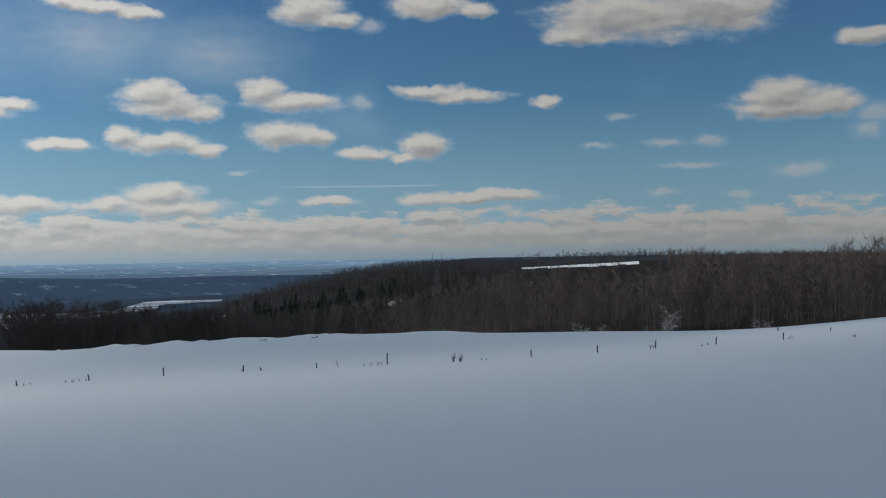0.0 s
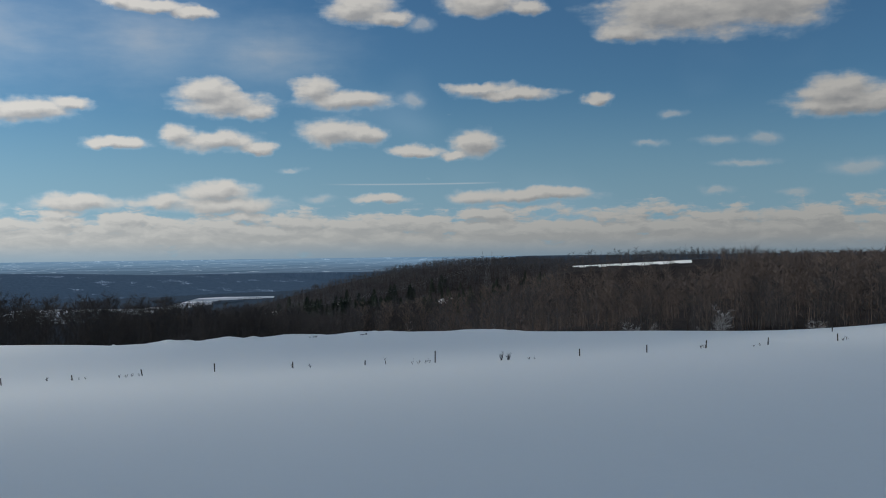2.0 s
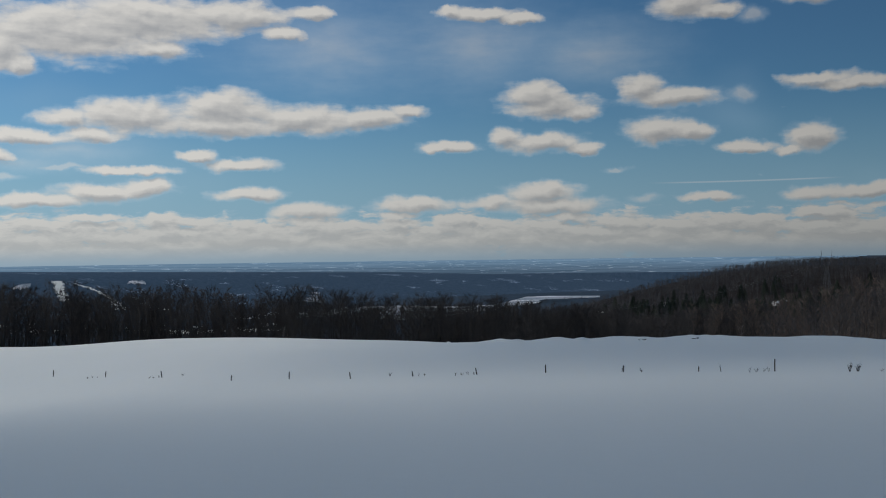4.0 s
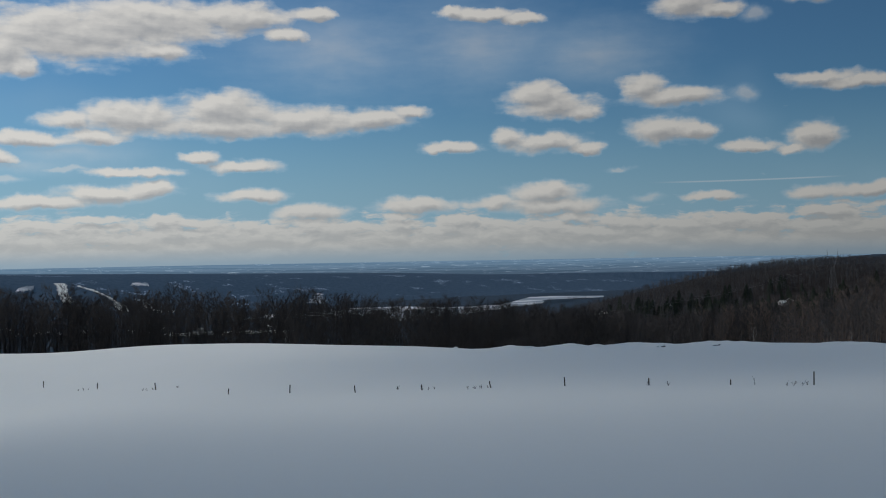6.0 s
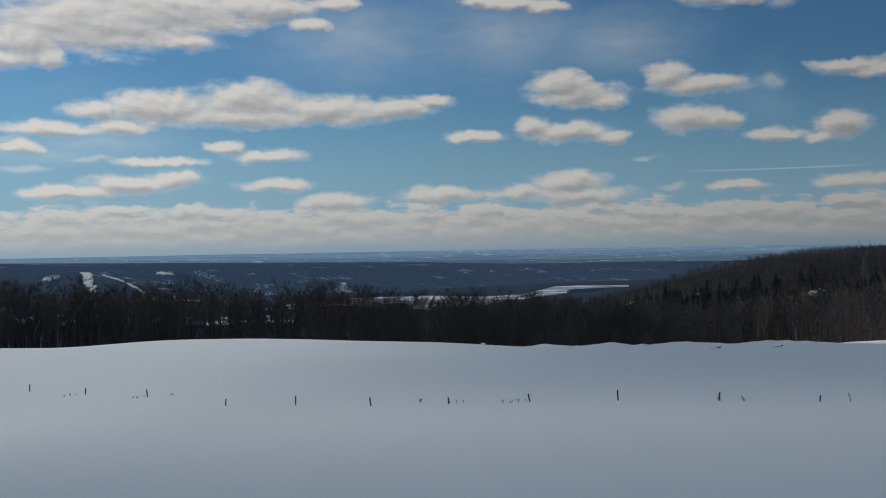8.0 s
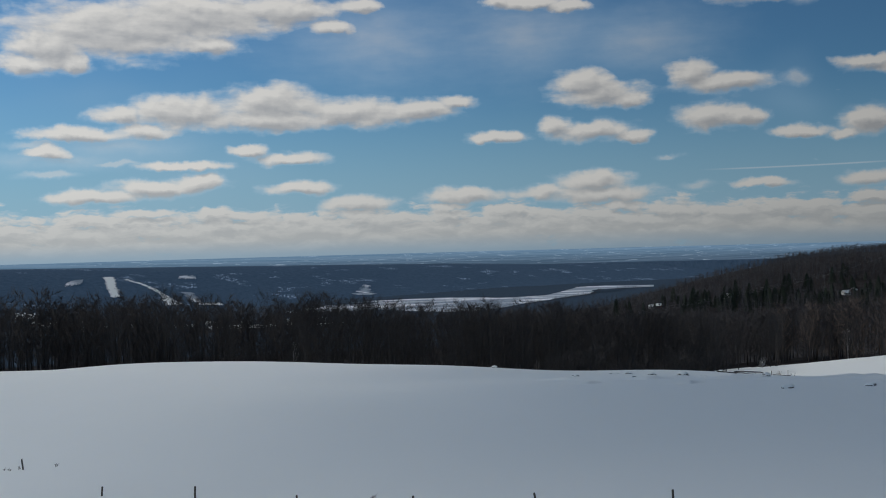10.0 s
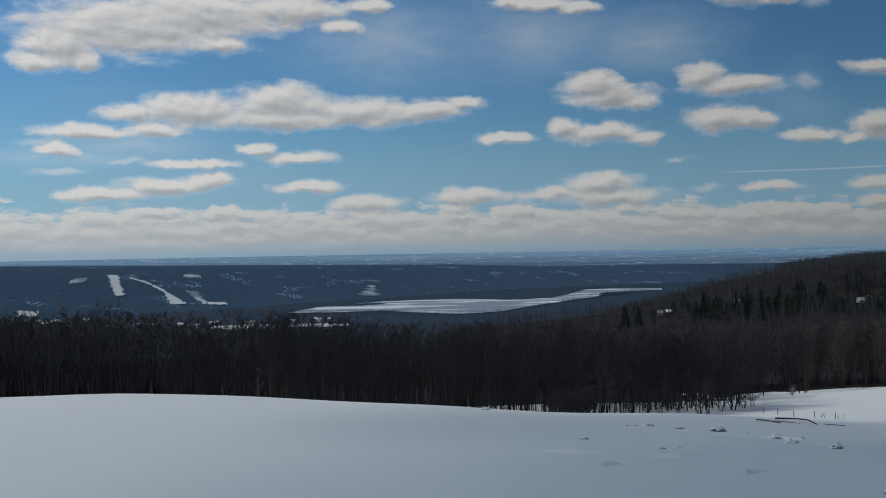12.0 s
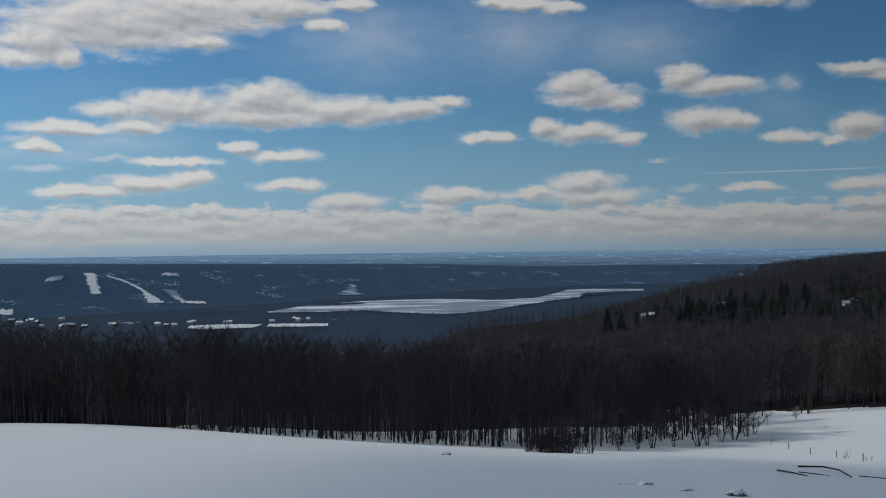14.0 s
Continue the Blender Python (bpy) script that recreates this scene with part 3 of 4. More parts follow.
def shrub(rng, h, stems, wide=0.35, flare=0.62):
    crown = Shape()
    for i in range(stems):
        g, lean = rng.uniform(0, 2 * math.pi), rng.uniform(0.05, flare)
        n = h * rng.uniform(0.55, 1.0)
        tip = Vector((math.cos(g) * n * lean, math.sin(g) * n * lean, n * math.sqrt(1 - lean * lean)))
        foot = Vector((math.cos(g) * wide * rng.random(), math.sin(g) * wide * rng.random(), -0.2))
        mid = foot.lerp(tip, 0.5) + Vector((rng.uniform(-0.3, 0.3), rng.uniform(-0.3, 0.3), n * 0.06))
        crown.tube([foot, mid, tip], [h * 0.008, h * 0.005, h * 0.001], 4, False)
        for t in range(9):
            f = rng.uniform(0.2, 0.95)
            b = foot.lerp(mid, f * 2) if f < 0.5 else mid.lerp(tip, f * 2 - 1)
            g2, m = g + rng.uniform(-1.8, 1.8), h * rng.uniform(0.12, 0.28)
            end = b + Vector((math.cos(g2) * m * 0.6, math.sin(g2) * m * 0.6, m * rng.uniform(0.3, 0.9)))
            crown.spike(b, end, h * 0.0028)
            for u in range(5):
                c = b.lerp(end, rng.uniform(0.2, 0.95))
                g3, w = g2 + rng.uniform(-1.5, 1.5), h * rng.uniform(0.04, 0.11)
                crown.spike(c, c + Vector((math.cos(g3) * w * 0.7, math.sin(g3) * w * 0.7, w * rng.uniform(0.1, 0.9))), h * 0.0018)
    return crown


def conifer(rng, h):
    trunk, crown = Shape(), Shape()
    trunk.tube([(0, 0, -0.4), (0, 0, h * 0.95)], [h * 0.014, h * 0.003], 5)
    for i in range(15):
        s = 0.10 + 0.88 * i / 15
        reach = h * 0.37 * (1 - s) ** 0.85 + 0.4
        for j in range(9):
            g = 2 * math.pi * (j + rng.random() * 0.8) / 9 + i
            n = reach * rng.uniform(0.7, 1.15)
            tip = Vector((math.cos(g) * n, math.sin(g) * n, h * s - n * 0.32))
            root = Vector((0, 0, h * s + 0.25))
            crown.spike(root, tip, h * 0.020)
            crown.spike(root.lerp(tip, 0.4), tip + Vector((rng.uniform(-0.4, 0.4), rng.uniform(-0.4, 0.4), -h * 0.03)), h * 0.016)
    crown.spike((0, 0, h * 0.9), (0, 0, h * 1.03), h * 0.012)
    return trunk, crown


rng = random.Random(11)
EDGE_TREES = []
for i in range(12):
    trunk, crown = bare_tree(rng, 13.0, 27, 20, low=rng.uniform(0.12, 0.28), girth=rng.uniform(0.006, 0.0095))
    EDGE_TREES.append((trunk.mesh("trunk", BARK), crown.mesh("crown", TWIG)))
PALE_TREES = []
for i in range(3):
    trunk, crown = bare_tree(rng, 8.0, 9, 6, spread=0.24, girth=0.008)
    PALE_TREES.append((trunk.mesh("trunk", PALE_BARK), crown.mesh("crown", PALE_BARK)))


def plant(name, meshes, x, y, turn, size, label, group):
    base = new(name)
    base.matrix_world = pose(x, y, float(height(x, y)), 0, 0, turn) @ Matrix.Diagonal((size, size, size * rng.uniform(0.92, 1.08), 1))
    for n, me in zip(("trunk", "crown"), meshes):
        part(n, me, None, base)
    return tagged(base, label, "tree", group)


# single trees along the edge of the wood
placed = []
tries = 0
while len(placed) < 290 and tries < 20000:
    tries += 1
    x = rng.uniform(-20, 54) if rng.random() < 0.42 else rng.uniform(-95, 190)
    y = rng.uniform(130, 275)
    into = float(wood(np.float64(x), np.float64(y)))
    if not 0 < into < 14 or any((x - px) ** 2 + (y - py) ** 2 < 1.5 for px, py in placed):
        continue
    placed.append((x, y))
    plant("bare_tree", rng.choice(EDGE_TREES), x, y, rng.uniform(0, 360), rng.uniform(0.70, 0.97) * (1.22 if x > 115 else 1.0),
          "tall leafless grey-brown tree at the edge of snowy woods", "trees along the wood's edge")


def scatter(name, variants, spots, mat, label, size=(0.75, 1.15)):
    """Many trees as one mesh."""
    vs, fs, n = [], [], 0
    g = np.random.default_rng(5)
    for x, y in spots:
        v, f = variants[g.integers(len(variants))]
        t, s = g.uniform(0, 6.283), g.uniform(*size) * (1 + 0.30 * min(max((x - 95) / 50, 0), 1) * (y < 300))
        c, d = math.cos(t) * s, math.sin(t) * s
        w = np.empty_like(v)
        w[:, 0], w[:, 1] = v[:, 0] * c - v[:, 1] * d + x, v[:, 0] * d + v[:, 1] * c + y
        w[:, 2] = v[:, 2] * s * g.uniform(0.9, 1.1)
        vs.append(w)
        fs.append(f + n)
        n += len(v)
    zs = height(np.array([p[0] for p in spots]), np.array([p[1] for p in spots]))
    for w, z in zip(vs, zs):
        w[:, 2] += z
    return tagged(new(name, mesh_from_arrays(name, np.concatenate(vs), np.concatenate(fs), [mat])), label, "woods", kind="stuff")


def joined(trunk, crown):
    (v1, f1), (v2, f2) = trunk.arrays(), crown.arrays()
    return np.concatenate([v1, v2]), np.concatenate([f1, f2 + len(v1)])


MID = [joined(*bare_tree(rng, 13.0, 12, 10, 3, 0.27, 0.007, 0.0043, 0.10)) for i in range(8)]
FAR = []
for i in range(8):
    trunk, crown = Shape(), Shape()
    trunk.spike((0, 0, -0.5), (rng.uniform(-0.6, 0.6), rng.uniform(-0.6, 0.6), 11.8), 0.13)
    for j in range(12):
        g, s = rng.uniform(0, 6.283), rng.uniform(3, 10)
        n = rng.uniform(2.0, 4.2)
        crown.spike((0, 0, s), (math.cos(g) * n * 0.75, math.sin(g) * n * 0.75, s + n * rng.uniform(0.2, 0.6)), 0.12)
    FAR.append(joined(trunk, crown))

g = np.random.default_rng(8)


def spots_in(x0, x1, y0, y1, count, keep):
    x, y = g.uniform(x0, x1, count), g.uniform(y0, y1, count)
    ok = keep(x, y)
    return list(zip(x[ok].tolist(), y[ok].tolist()))


def open_ground(x, y):
    az, r = np.arctan2(x, y), np.hypot(x, y)
    stray = np.abs(np.sin(x * 12.9898 + y * 78.233) * 43758.5453) % 1.0
    return ~((az > 0.455) & (az < 0.62) & (r > 630) & (r < 800)) | (stray < 0.03 + 0.45 * np.clip((0.56 - az) / 0.08, 0, 1))


scatter("woods", MID, spots_in(-135, 95, 205, 310, 3700, lambda x, y: (wood(x, y) > np.where(x > -35, 15, 7)) & (wood(x, y) < 48))
        , TWIG, "dense leafless dark-grey winter woods", (0.86, 0.99))
scatter("woods", MID, spots_in(80, 330, 20, 300, 2900, lambda x, y: (wood(x, y) > 6) & (wood(x, y) < 46)), BROWN_TWIG, "dense leafless reddish-brown winter woods", (0.90, 1.04))
scatter("woods", FAR, spots_in(110, 560, 60, 640, 5600, lambda x, y: (wood(x, y) > 50) & open_ground(x, y) & (x > 150 + 0.15 * np.maximum(y - 400, 0))), BROWN_TWIG,
        "leafless reddish-brown woods behind the field's edge", (0.88, 1.06))
FINE = [joined(*bare_tree(rng, 13.0, 24, 16, 3, 0.22, 0.006, 0.0013, 0.3)) for i in range(5)]
scatter("woods", FINE, spots_in(100, 330, 30, 300, 900, lambda x, y: (wood(x, y) > 22) & (wood(x, y) < 62))[:170], BROWN_TWIG, "tall fine-twigged leafless brown trees in dense woods", (1.0, 1.14))
scatter("hill_woods", FAR, spots_in(-120, 750, 270, 1330, 12500, lambda x, y: (wood(x, y) > 50) & ~((y < 640) & (x > 150 + 0.15 * np.maximum(y - 400, 0))) & open_ground(x, y) & (x > -90 - 0.02 * (y - 250)) & (x < 620))
        + spots_in(150, 620, 1090, 1330, 3800, open_ground), HILL_TWIG, "leafless woods covering the hillside", (0.8, 1.05))

shore_x, shore_y = [p[0] for p in LAKE_NEAR], [p[1] for p in LAKE_NEAR]
scatter("valley_woods", FAR, spots_in(-1000, 500, 1500, 2600, 3600, lambda x, y: (y < toe(x) - 30) & (np.sin(x * 0.011) * np.sin(y * 0.009 + 2) > -0.2)
                                      & ~((y > 1965) & (y < 2135) & (x > -440) & (x < -185)) & (y < np.interp(x, shore_x, shore_y) - 8))
        + spots_in(-470, -170, 1880, 1990, 420, lambda x, y: np.sin(x * 0.09) + np.sin(x * 0.033 + y * 0.05) > -0.4) + spots_in(-440, -185, 1990, 2120, 60, lambda x, y: y > 0), TWIG, "scattered leafless woods on the valley floor", (0.7, 1.0))

scatter("shore_woods", FAR, spots_in(-500, 620, 2250, 3300, 14000, lambda x, y: (y < np.interp(x, shore_x, shore_y) - 6) & (y > np.interp(x, shore_x, shore_y) - 90)
                                     & (np.sin(x * 0.021) + np.sin(x * 0.057 + 1) > -0.7))[:1300], TWIG, "leafless trees along the frozen lake's shore", (0.6, 0.95))

# scrub in front of the wood
THICKET = [shrub(rng, 3.9, 70, 1.9, 0.88).mesh("shrub", TWIG) for i in range(2)]
for x, y, s in ((17.0, 188.5, 0.80), (20.0, 188.0, 0.92), (18.4, 187.2, 0.82), (18.6, 190, 0.9)):
    ob = new("thicket", rng.choice(THICKET))
    ob.matrix_world = pose(x, y, float(height(x, y)), 0, 0, rng.uniform(0, 360)) @ Matrix.Scale(s, 4)
    tagged(ob, "dense dark leafless thicket standing in snow", "shrub", "thicket at the wood's edge")
SCRUB = [spreading_shrub(rng, 5.0, rng.randint(5, 9)).mesh("shrub", TWIG) for i in range(6)]
for x, y, s in ((22.3, 188.3, 1.1), (30.8, 206.6, 0.78), (33.0, 209.0, 1.05), (27.6, 201.5, 0.55), (39.4, 212.6, 1.2), (40.9, 214.0, 1.0), (46.9, 222.6, 1.3), (44.2, 219.5, 0.95),
                (14.4, 206.0, 0.85), (10.2, 208.5, 0.7), (12.0, 206.8, 0.9), (49.5, 226.0, 1.1), (36.2, 211.8, 0.75), (3.5, 206.5, 0.6), (51.5, 229.0, 0.9)):
    ob = new("bare_shrub", rng.choice(SCRUB))
    ob.matrix_world = pose(x, y, float(height(x, y)), 0, 0, rng.uniform(0, 360)) @ Matrix.Scale(s * 1.22, 4)
    tagged(ob, "leafless many-stemmed dark shrub standing in snow", "shrub", "shrubs at the wood's edge")

# brushwood between the trunks
BRUSH = [shrub(rng, 3.4, 4, 0.6, 0.7).arrays(), shrub(rng, 2.7, 4, 0.6, 0.75).arrays(), shrub(rng, 4.2, 4, 0.5, 0.55).arrays()]
scatter("undergrowth", BRUSH, spots_in(-160, 70, 200, 300, 2600, lambda x, y: (wood(x, y) > np.where(x > -22, 13, 3)) & (wood(x, y) < np.where(x > -22, 26, 18)))[:360]
        + spots_in(-20, 55, 203, 245, 400, lambda x, y: (wood(x, y) > 1) & (wood(x, y) < 13) & (np.sin(x * 0.7) + np.sin(x * 0.23) > 0.2))[:45]
        + spots_in(-130, -14, 203, 216, 330, lambda x, y: (wood(x, y) > 0.5) & (wood(x, y) < 8))[:180],
        TWIG, "tangled leafless undergrowth along the wood's edge", (0.7, 1.35))

# evergreens on the hillside
CONIFERS = []
for i in range(4):
    trunk, crown = conifer(rng, 16.0)
    CONIFERS.append((trunk.mesh("trunk", BARK), crown.mesh("crown", NEEDLES)))
for cx, cy, sx, sy, count, low, high in ((210, 860, 16, 22, 14, 0.5, 0.95), (250, 905, 26, 26, 32, 0.5, 1.0), (300, 930, 26, 26, 30, 0.45, 0.95), (330, 880, 14, 30, 9, 0.5, 0.9),
                                         (140, 840, 6, 8, 3, 0.7, 1.25), (362, 1050, 30, 26, 8, 0.6, 1.15), (410, 1090, 26, 26, 6, 0.6, 1.1), (425, 1015, 26, 30, 18, 0.5, 1.15),
                                         (300, 1020, 40, 30, 7, 0.6, 1.2), (180, 930, 22, 30, 5, 0.4, 0.8), (385, 960, 22, 26, 9, 0.5, 1.0)):
    for i in range(count):
        plant("evergreen_tree", rng.choice(CONIFERS), rng.gauss(cx, sx * 0.8), rng.gauss(cy, sy * 0.8), rng.uniform(0, 360), rng.uniform(low, high),
              "dark evergreen conifer on the wooded hillside", "evergreens on the hill")

# ---- fence posts ----
def fence_post(x, y, tall, lean_x, lean_y, thick=0.045):
    s = Shape()
    tall *= 0.88
    s.tube([(0, 0, -0.4), (0, 0, tall * 0.5), (0.01, 0, tall - 0.02), (0.01, 0, tall)], [thick, thick, thick * 0.95, thick * 0.7], 7)
    ob = new("fence_post", s.mesh("fence_post", POST_WOOD))
    ob.matrix_world = pose(x, y, float(height(x, y)), lean_y, lean_x, 0)
    return tagged(ob, "short weathered wooden fence post standing in snow", "fence post", "posts of the field fence")


for x, y, tall, lx, ly in ((-36.9, 117.3, 0.75, 0, 0), (-29.3, 108.9, 0.65, 2, 0), (-22.45, 101.9, 0.7, -6, 3), (-14.7, 91.5, 0.5, 3, 0), (-9.8, 88.8, 0.68, 1, 0), (-4.9, 85.6, 0.6, -7, 2),
                           (-0.2, 84.6, 0.45, -9, 0), (4.5, 83.4, 0.55, -12, 2), (9.4, 81.9, 0.7, -3, 0), (14.6, 79.6, 0.55, -4, 4), (19.3, 77.3, 0.4, 0, 0), (23.7, 74.8, 0.95, 0, 0),
                           (32.7, 70.2, 0.6, -2, 0), (37.1, 68.6, 0.6, -1, 0), (41.2, 67.5, 0.65, 4, 0), (44.9, 65.5, 0.6, 3, 0), (49.0, 63.3, 0.6, -2, 0),
                           (55.4, 71.1, 0.5, 0, 0)):
    fence_post(x, y, tall, lx, ly)
for x, y in ((48.5, 213.0), (48.1, 205.5), (47.0, 195.7), (47.8, 190.6), (48.4, 185.5)):
    fence_post(x, y, 0.9, rng.uniform(-4, 4), 0, 0.045)


def weed(x, y, tall, stems):
    s = Shape()
    for i in range(stems):
        g, n = rng.uniform(0, 6.283), tall * rng.uniform(0.5, 1.0)
        b = Vector((rng.uniform(-0.05, 0.05), rng.uniform(-0.04, 0.04), -0.06))
        tip = b + Vector((math.cos(g) * n * 0.28, math.sin(g) * n * 0.2, n * rng.uniform(0.6, 1.0)))
        s.tube([b, b.lerp(tip, 0.6) + Vector((0, 0, 0.04)), tip], [0.012, 0.009, 0.004], 3, False)
        for j in range(4):
            c = b.lerp(tip, rng.uniform(0.5, 1))
            s.spike(c, c + Vector((rng.uniform(-0.14, 0.14), rng.uniform(-0.1, 0.1), rng.uniform(0.0, 0.12))), 0.008)
    ob = new("dry_weed", s.mesh("dry_weed", WEED))
    ob.location = (x, y, float(height(x, y)))
    return tagged(ob, "tuft of dry brown weed stalks poking through snow", "weeds", "weeds along the fence")


for x, y, tall, stems, spread in ((-30.6, 109.0, 0.35, 7, 1.2), (-23.2, 102.0, 0.4, 8, 1.2), (-20.6, 101.8, 0.35, 4, 0.3), (-1.9, 86.0, 0.4, 5, 0.5), (0.2, 84.6, 0.35, 6, 1.4),
                                  (3.6, 83.4, 0.35, 8, 1.6), (15.7, 78.8, 0.45, 5, 0.4), (20.6, 76.4, 0.75, 3, 0.2), (22.7, 74.9, 0.5, 9, 1.6), (14.5, 79.7, 0.6, 3, 0.3), (27.9, 72.2, 0.8, 26, 0.9),
                                  (29.6, 71.4, 0.35, 5, 0.8), (41.0, 67.6, 0.6, 9, 0.8), (49.7, 63.4, 0.4, 7, 0.7), (55.0, 65.0, 0.5, 6, 0.6), (52.3, 59.9, 0.4, 5, 0.6),
                                  (48.5, 189.8, 1.4, 12, 0.9), (49.4, 186.7, 0.7, 7, 0.8), (44.0, 65.6, 0.3, 5, 0.8)):
    n = max(1, round(spread / 0.45))
    for j in range(n):
        weed(x + (j - (n - 1) / 2) * 0.45, y + rng.uniform(-0.15, 0.15), tall, max(3, stems // n))


# ---- stones and fallen branches ----
def stone(x, y, w, h):
    bm = bmesh.new()
    bmesh.ops.create_icosphere(bm, subdivisions=3, radius=1)
    o = rng.uniform(0, 90)
    for v in bm.verts:
        k2 = 1 + 0.35 * noise.noise(v.co * 1.3 + Vector((o, 0, 0))) + 0.12 * noise.noise(v.co * 4 + Vector((o, 3, 0)))
        v.co = Vector((v.co.x * w * k2, v.co.y * w * 0.7 * k2, v.co.z * h * k2))
    me = bpy.data.meshes.new("field_stone")
    bm.to_mesh(me)
    bm.free()
    me.materials.append(STONE)
    me.materials.append(SNOW)
    for p in me.polygons:
        p.material_index = 1 if p.normal.z > 0.3 else 0
        p.use_smooth = True
    ob = new("field_stone", me)
    ob.location = (x, y, float(height(x, y)))
    return tagged(ob, "grey field stone capped with snow", "stone", "stones on the brow of the field")


for x, y, w, h in ((7.7, 173.5, 0.40, 0.28), (13.7, 141.7, 0.36, 0.2), (20.2, 158.6, 0.62, 0.16), (21.6, 158.6, 0.55, 0.24), (23.8, 156.0, 0.45, 0.24), (26.8, 154.2, 0.65, 0.5), (28.6, 153.0, 0.35, 0.12),
                   (17.6, 133.2, 0.26, 0.15), (18.9, 134.0, 0.18, 0.1), (29.4, 134.5, 0.48, 0.36), (30.1, 114.0, 0.4, 0.2), (24.6, 114.6, 0.42, 0.3), (30.6, 150.5, 0.5, 0.25), (29.2, 146.5, 0.42, 0.22),
                   (28.6, 141.0, 0.5, 0.28), (31.4, 147.4, 0.36, 0.2)):
    stone(x, y, w, h)


# wind-carved snow lips on the brow
def snow_lip(points, w, h):
    """A low drift with a sharp lee edge."""
    s = Shape()
    n = 24
    for i in range(n + 1):
        f = i / n * (len(points) - 1)
        j = min(int(f), len(points) - 2)
        p = Vector((*points[j], 0)).lerp(Vector((*points[j + 1], 0)), f - j)
        swell = math.sin(math.pi * i / n) * (0.75 + 0.35 * noise.noise(Vector((p.x * 0.9, p.y * 0.9, 0))))
        for dy, dz in ((-0.9, -0.05), (-0.35, 0.35 * h), (0.0, h), (0.25, 0.75 * h), (0.3, 0.2 * h), (1.1, -0.05)):
            q = Vector((p.x, p.y + dy * w, 0))
            s.v.append(Vector((q.x, q.y, float(height(q.x, q.y)) + dz * swell - 0.02)))
    for i in range(n):
        for j in range(5):
            b = i * 6 + j
            s.f.append((b, b + 6, b + 7, b + 1))
    me = s.mesh("snow_drift", SNOW)
    me.polygons.foreach_set("use_smooth", np.ones(len(me.polygons), bool))
    return tagged(new("snow_drift", me), "low wind-carved drift of snow with a sharp lip", "snow drift", "drifts on the brow of the field")


for pts, w, h in (([(22.0, 143.4), (24.5, 144.4), (27.4, 146.1)], 0.8, 0.22), ([(28.5, 149.0), (30.2, 147.8), (31.5, 145.0)], 0.9, 0.35), ([(28.0, 139.5), (30.0, 138.3), (32.5, 137.2)], 0.7, 0.25),
                  ([(17.5, 121.5), (19.5, 121.0), (21.0, 121.8)], 0.7, 0.3), ([(22.0, 122.5), (25.0, 122.8), (28.0, 121.0)], 0.9, 0.32), ([(11.0, 126.0), (12.5, 125.5), (14.0, 126.2)], 0.7, 0.3),
                  ([(30.0, 119.0), (33.0, 117.5), (36.0, 115.5)], 0.9, 0.28), ([(38.0, 113.0), (41.0, 111.5), (44.0, 109.0)], 0.9, 0.26), ([(33.0, 114.0), (36.0, 112.0)], 0.6, 0.2), ([(9.0, 134.0), (11.5, 132.5), (14.5, 131.0)], 0.9, 0.34),
                  ([(15.0, 129.5), (17.5, 128.0), (20.0, 127.6)], 0.8, 0.42), ([(21.0, 126.5), (24.0, 125.6), (27.5, 124.8)], 1.0, 0.38), ([(29.0, 123.5), (33.5, 122.4), (38.0, 119.6)], 0.9, 0.36),
                  ([(41.0, 117.0), (45.0, 114.8), (48.5, 111.0)], 1.0, 0.34)):
    snow_lip(pts, w, h)


def fallen(points, r, label):
    s = Shape()
    pts = [(x, y, float(height(x, y)) + dz) for x, y, dz in points]
    s.tube(pts, [r * (1 - 0.5 * i / len(pts)) for i in range(len(pts))], 7)
    return tagged(new("fallen_branch", s.mesh("fallen_branch", BARK)), label, "branch", "branches on the snow")


fallen([(37.3, 172.2, 0.12), (39.5, 172.5, 0.22), (39.9, 170.0, 0.25), (39.6, 166.8, 0.06)], 0.085, "long bent dark branch lying on snow")
fallen([(34.2, 168.3, 0.08), (35.0, 167.0, 0.10), (35.8, 165.9, 0.02)], 0.07, "straight dark branch half buried in snow")
fallen([(35.9, 168.2, 0.04), (37.0, 167.6, 0.05), (38.1, 167.1, 0.0)], 0.045, "thin dark branch half buried in snow")
fallen([(40.8, 168.2, 0.03), (42.6, 167.4, 0.04)], 0.045, "thin dark branch half buried in snow")


# ---- pale trees and snow-laden shrubs at the wood's edge ----
for x, y, size in ((82.0, 250.0, 0.75), (-22.0, 207.0, 0.55), (150.0, 165.0, 0.4), (97.0, 232.0, 0.5)):
    plant("pale_tree", rng.choice(PALE_TREES), x, y, rng.uniform(0, 360), size, "thin pale-barked leafless tree before dark woods", "pale trees at the wood's edge")
FROSTED = [spreading_shrub(rng, 5.5, rng.randint(5, 7), 0.38).mesh("shrub", SNOWY_BARK) for i in range(3)]
for x, y, size in ((116.5, 202.5, 1.15), (128.5, 186.5, 1.75), (119.5, 198.5, 1.0), (140.0, 172.0, 1.1), (126.0, 190.0, 0.9), (66.0, 253.5, 0.5), (148.0, 161.0, 0.6)):
    ob = new("snowy_shrub", rng.choice(FROSTED))
    ob.matrix_world = pose(x, y, float(height(x, y)), 0, 0, rng.uniform(0, 360)) @ Matrix.Scale(size, 4)
    tagged(ob, "leafless shrub with snow-laden pale branches", "shrub", "snowy shrubs at the wood's edge")


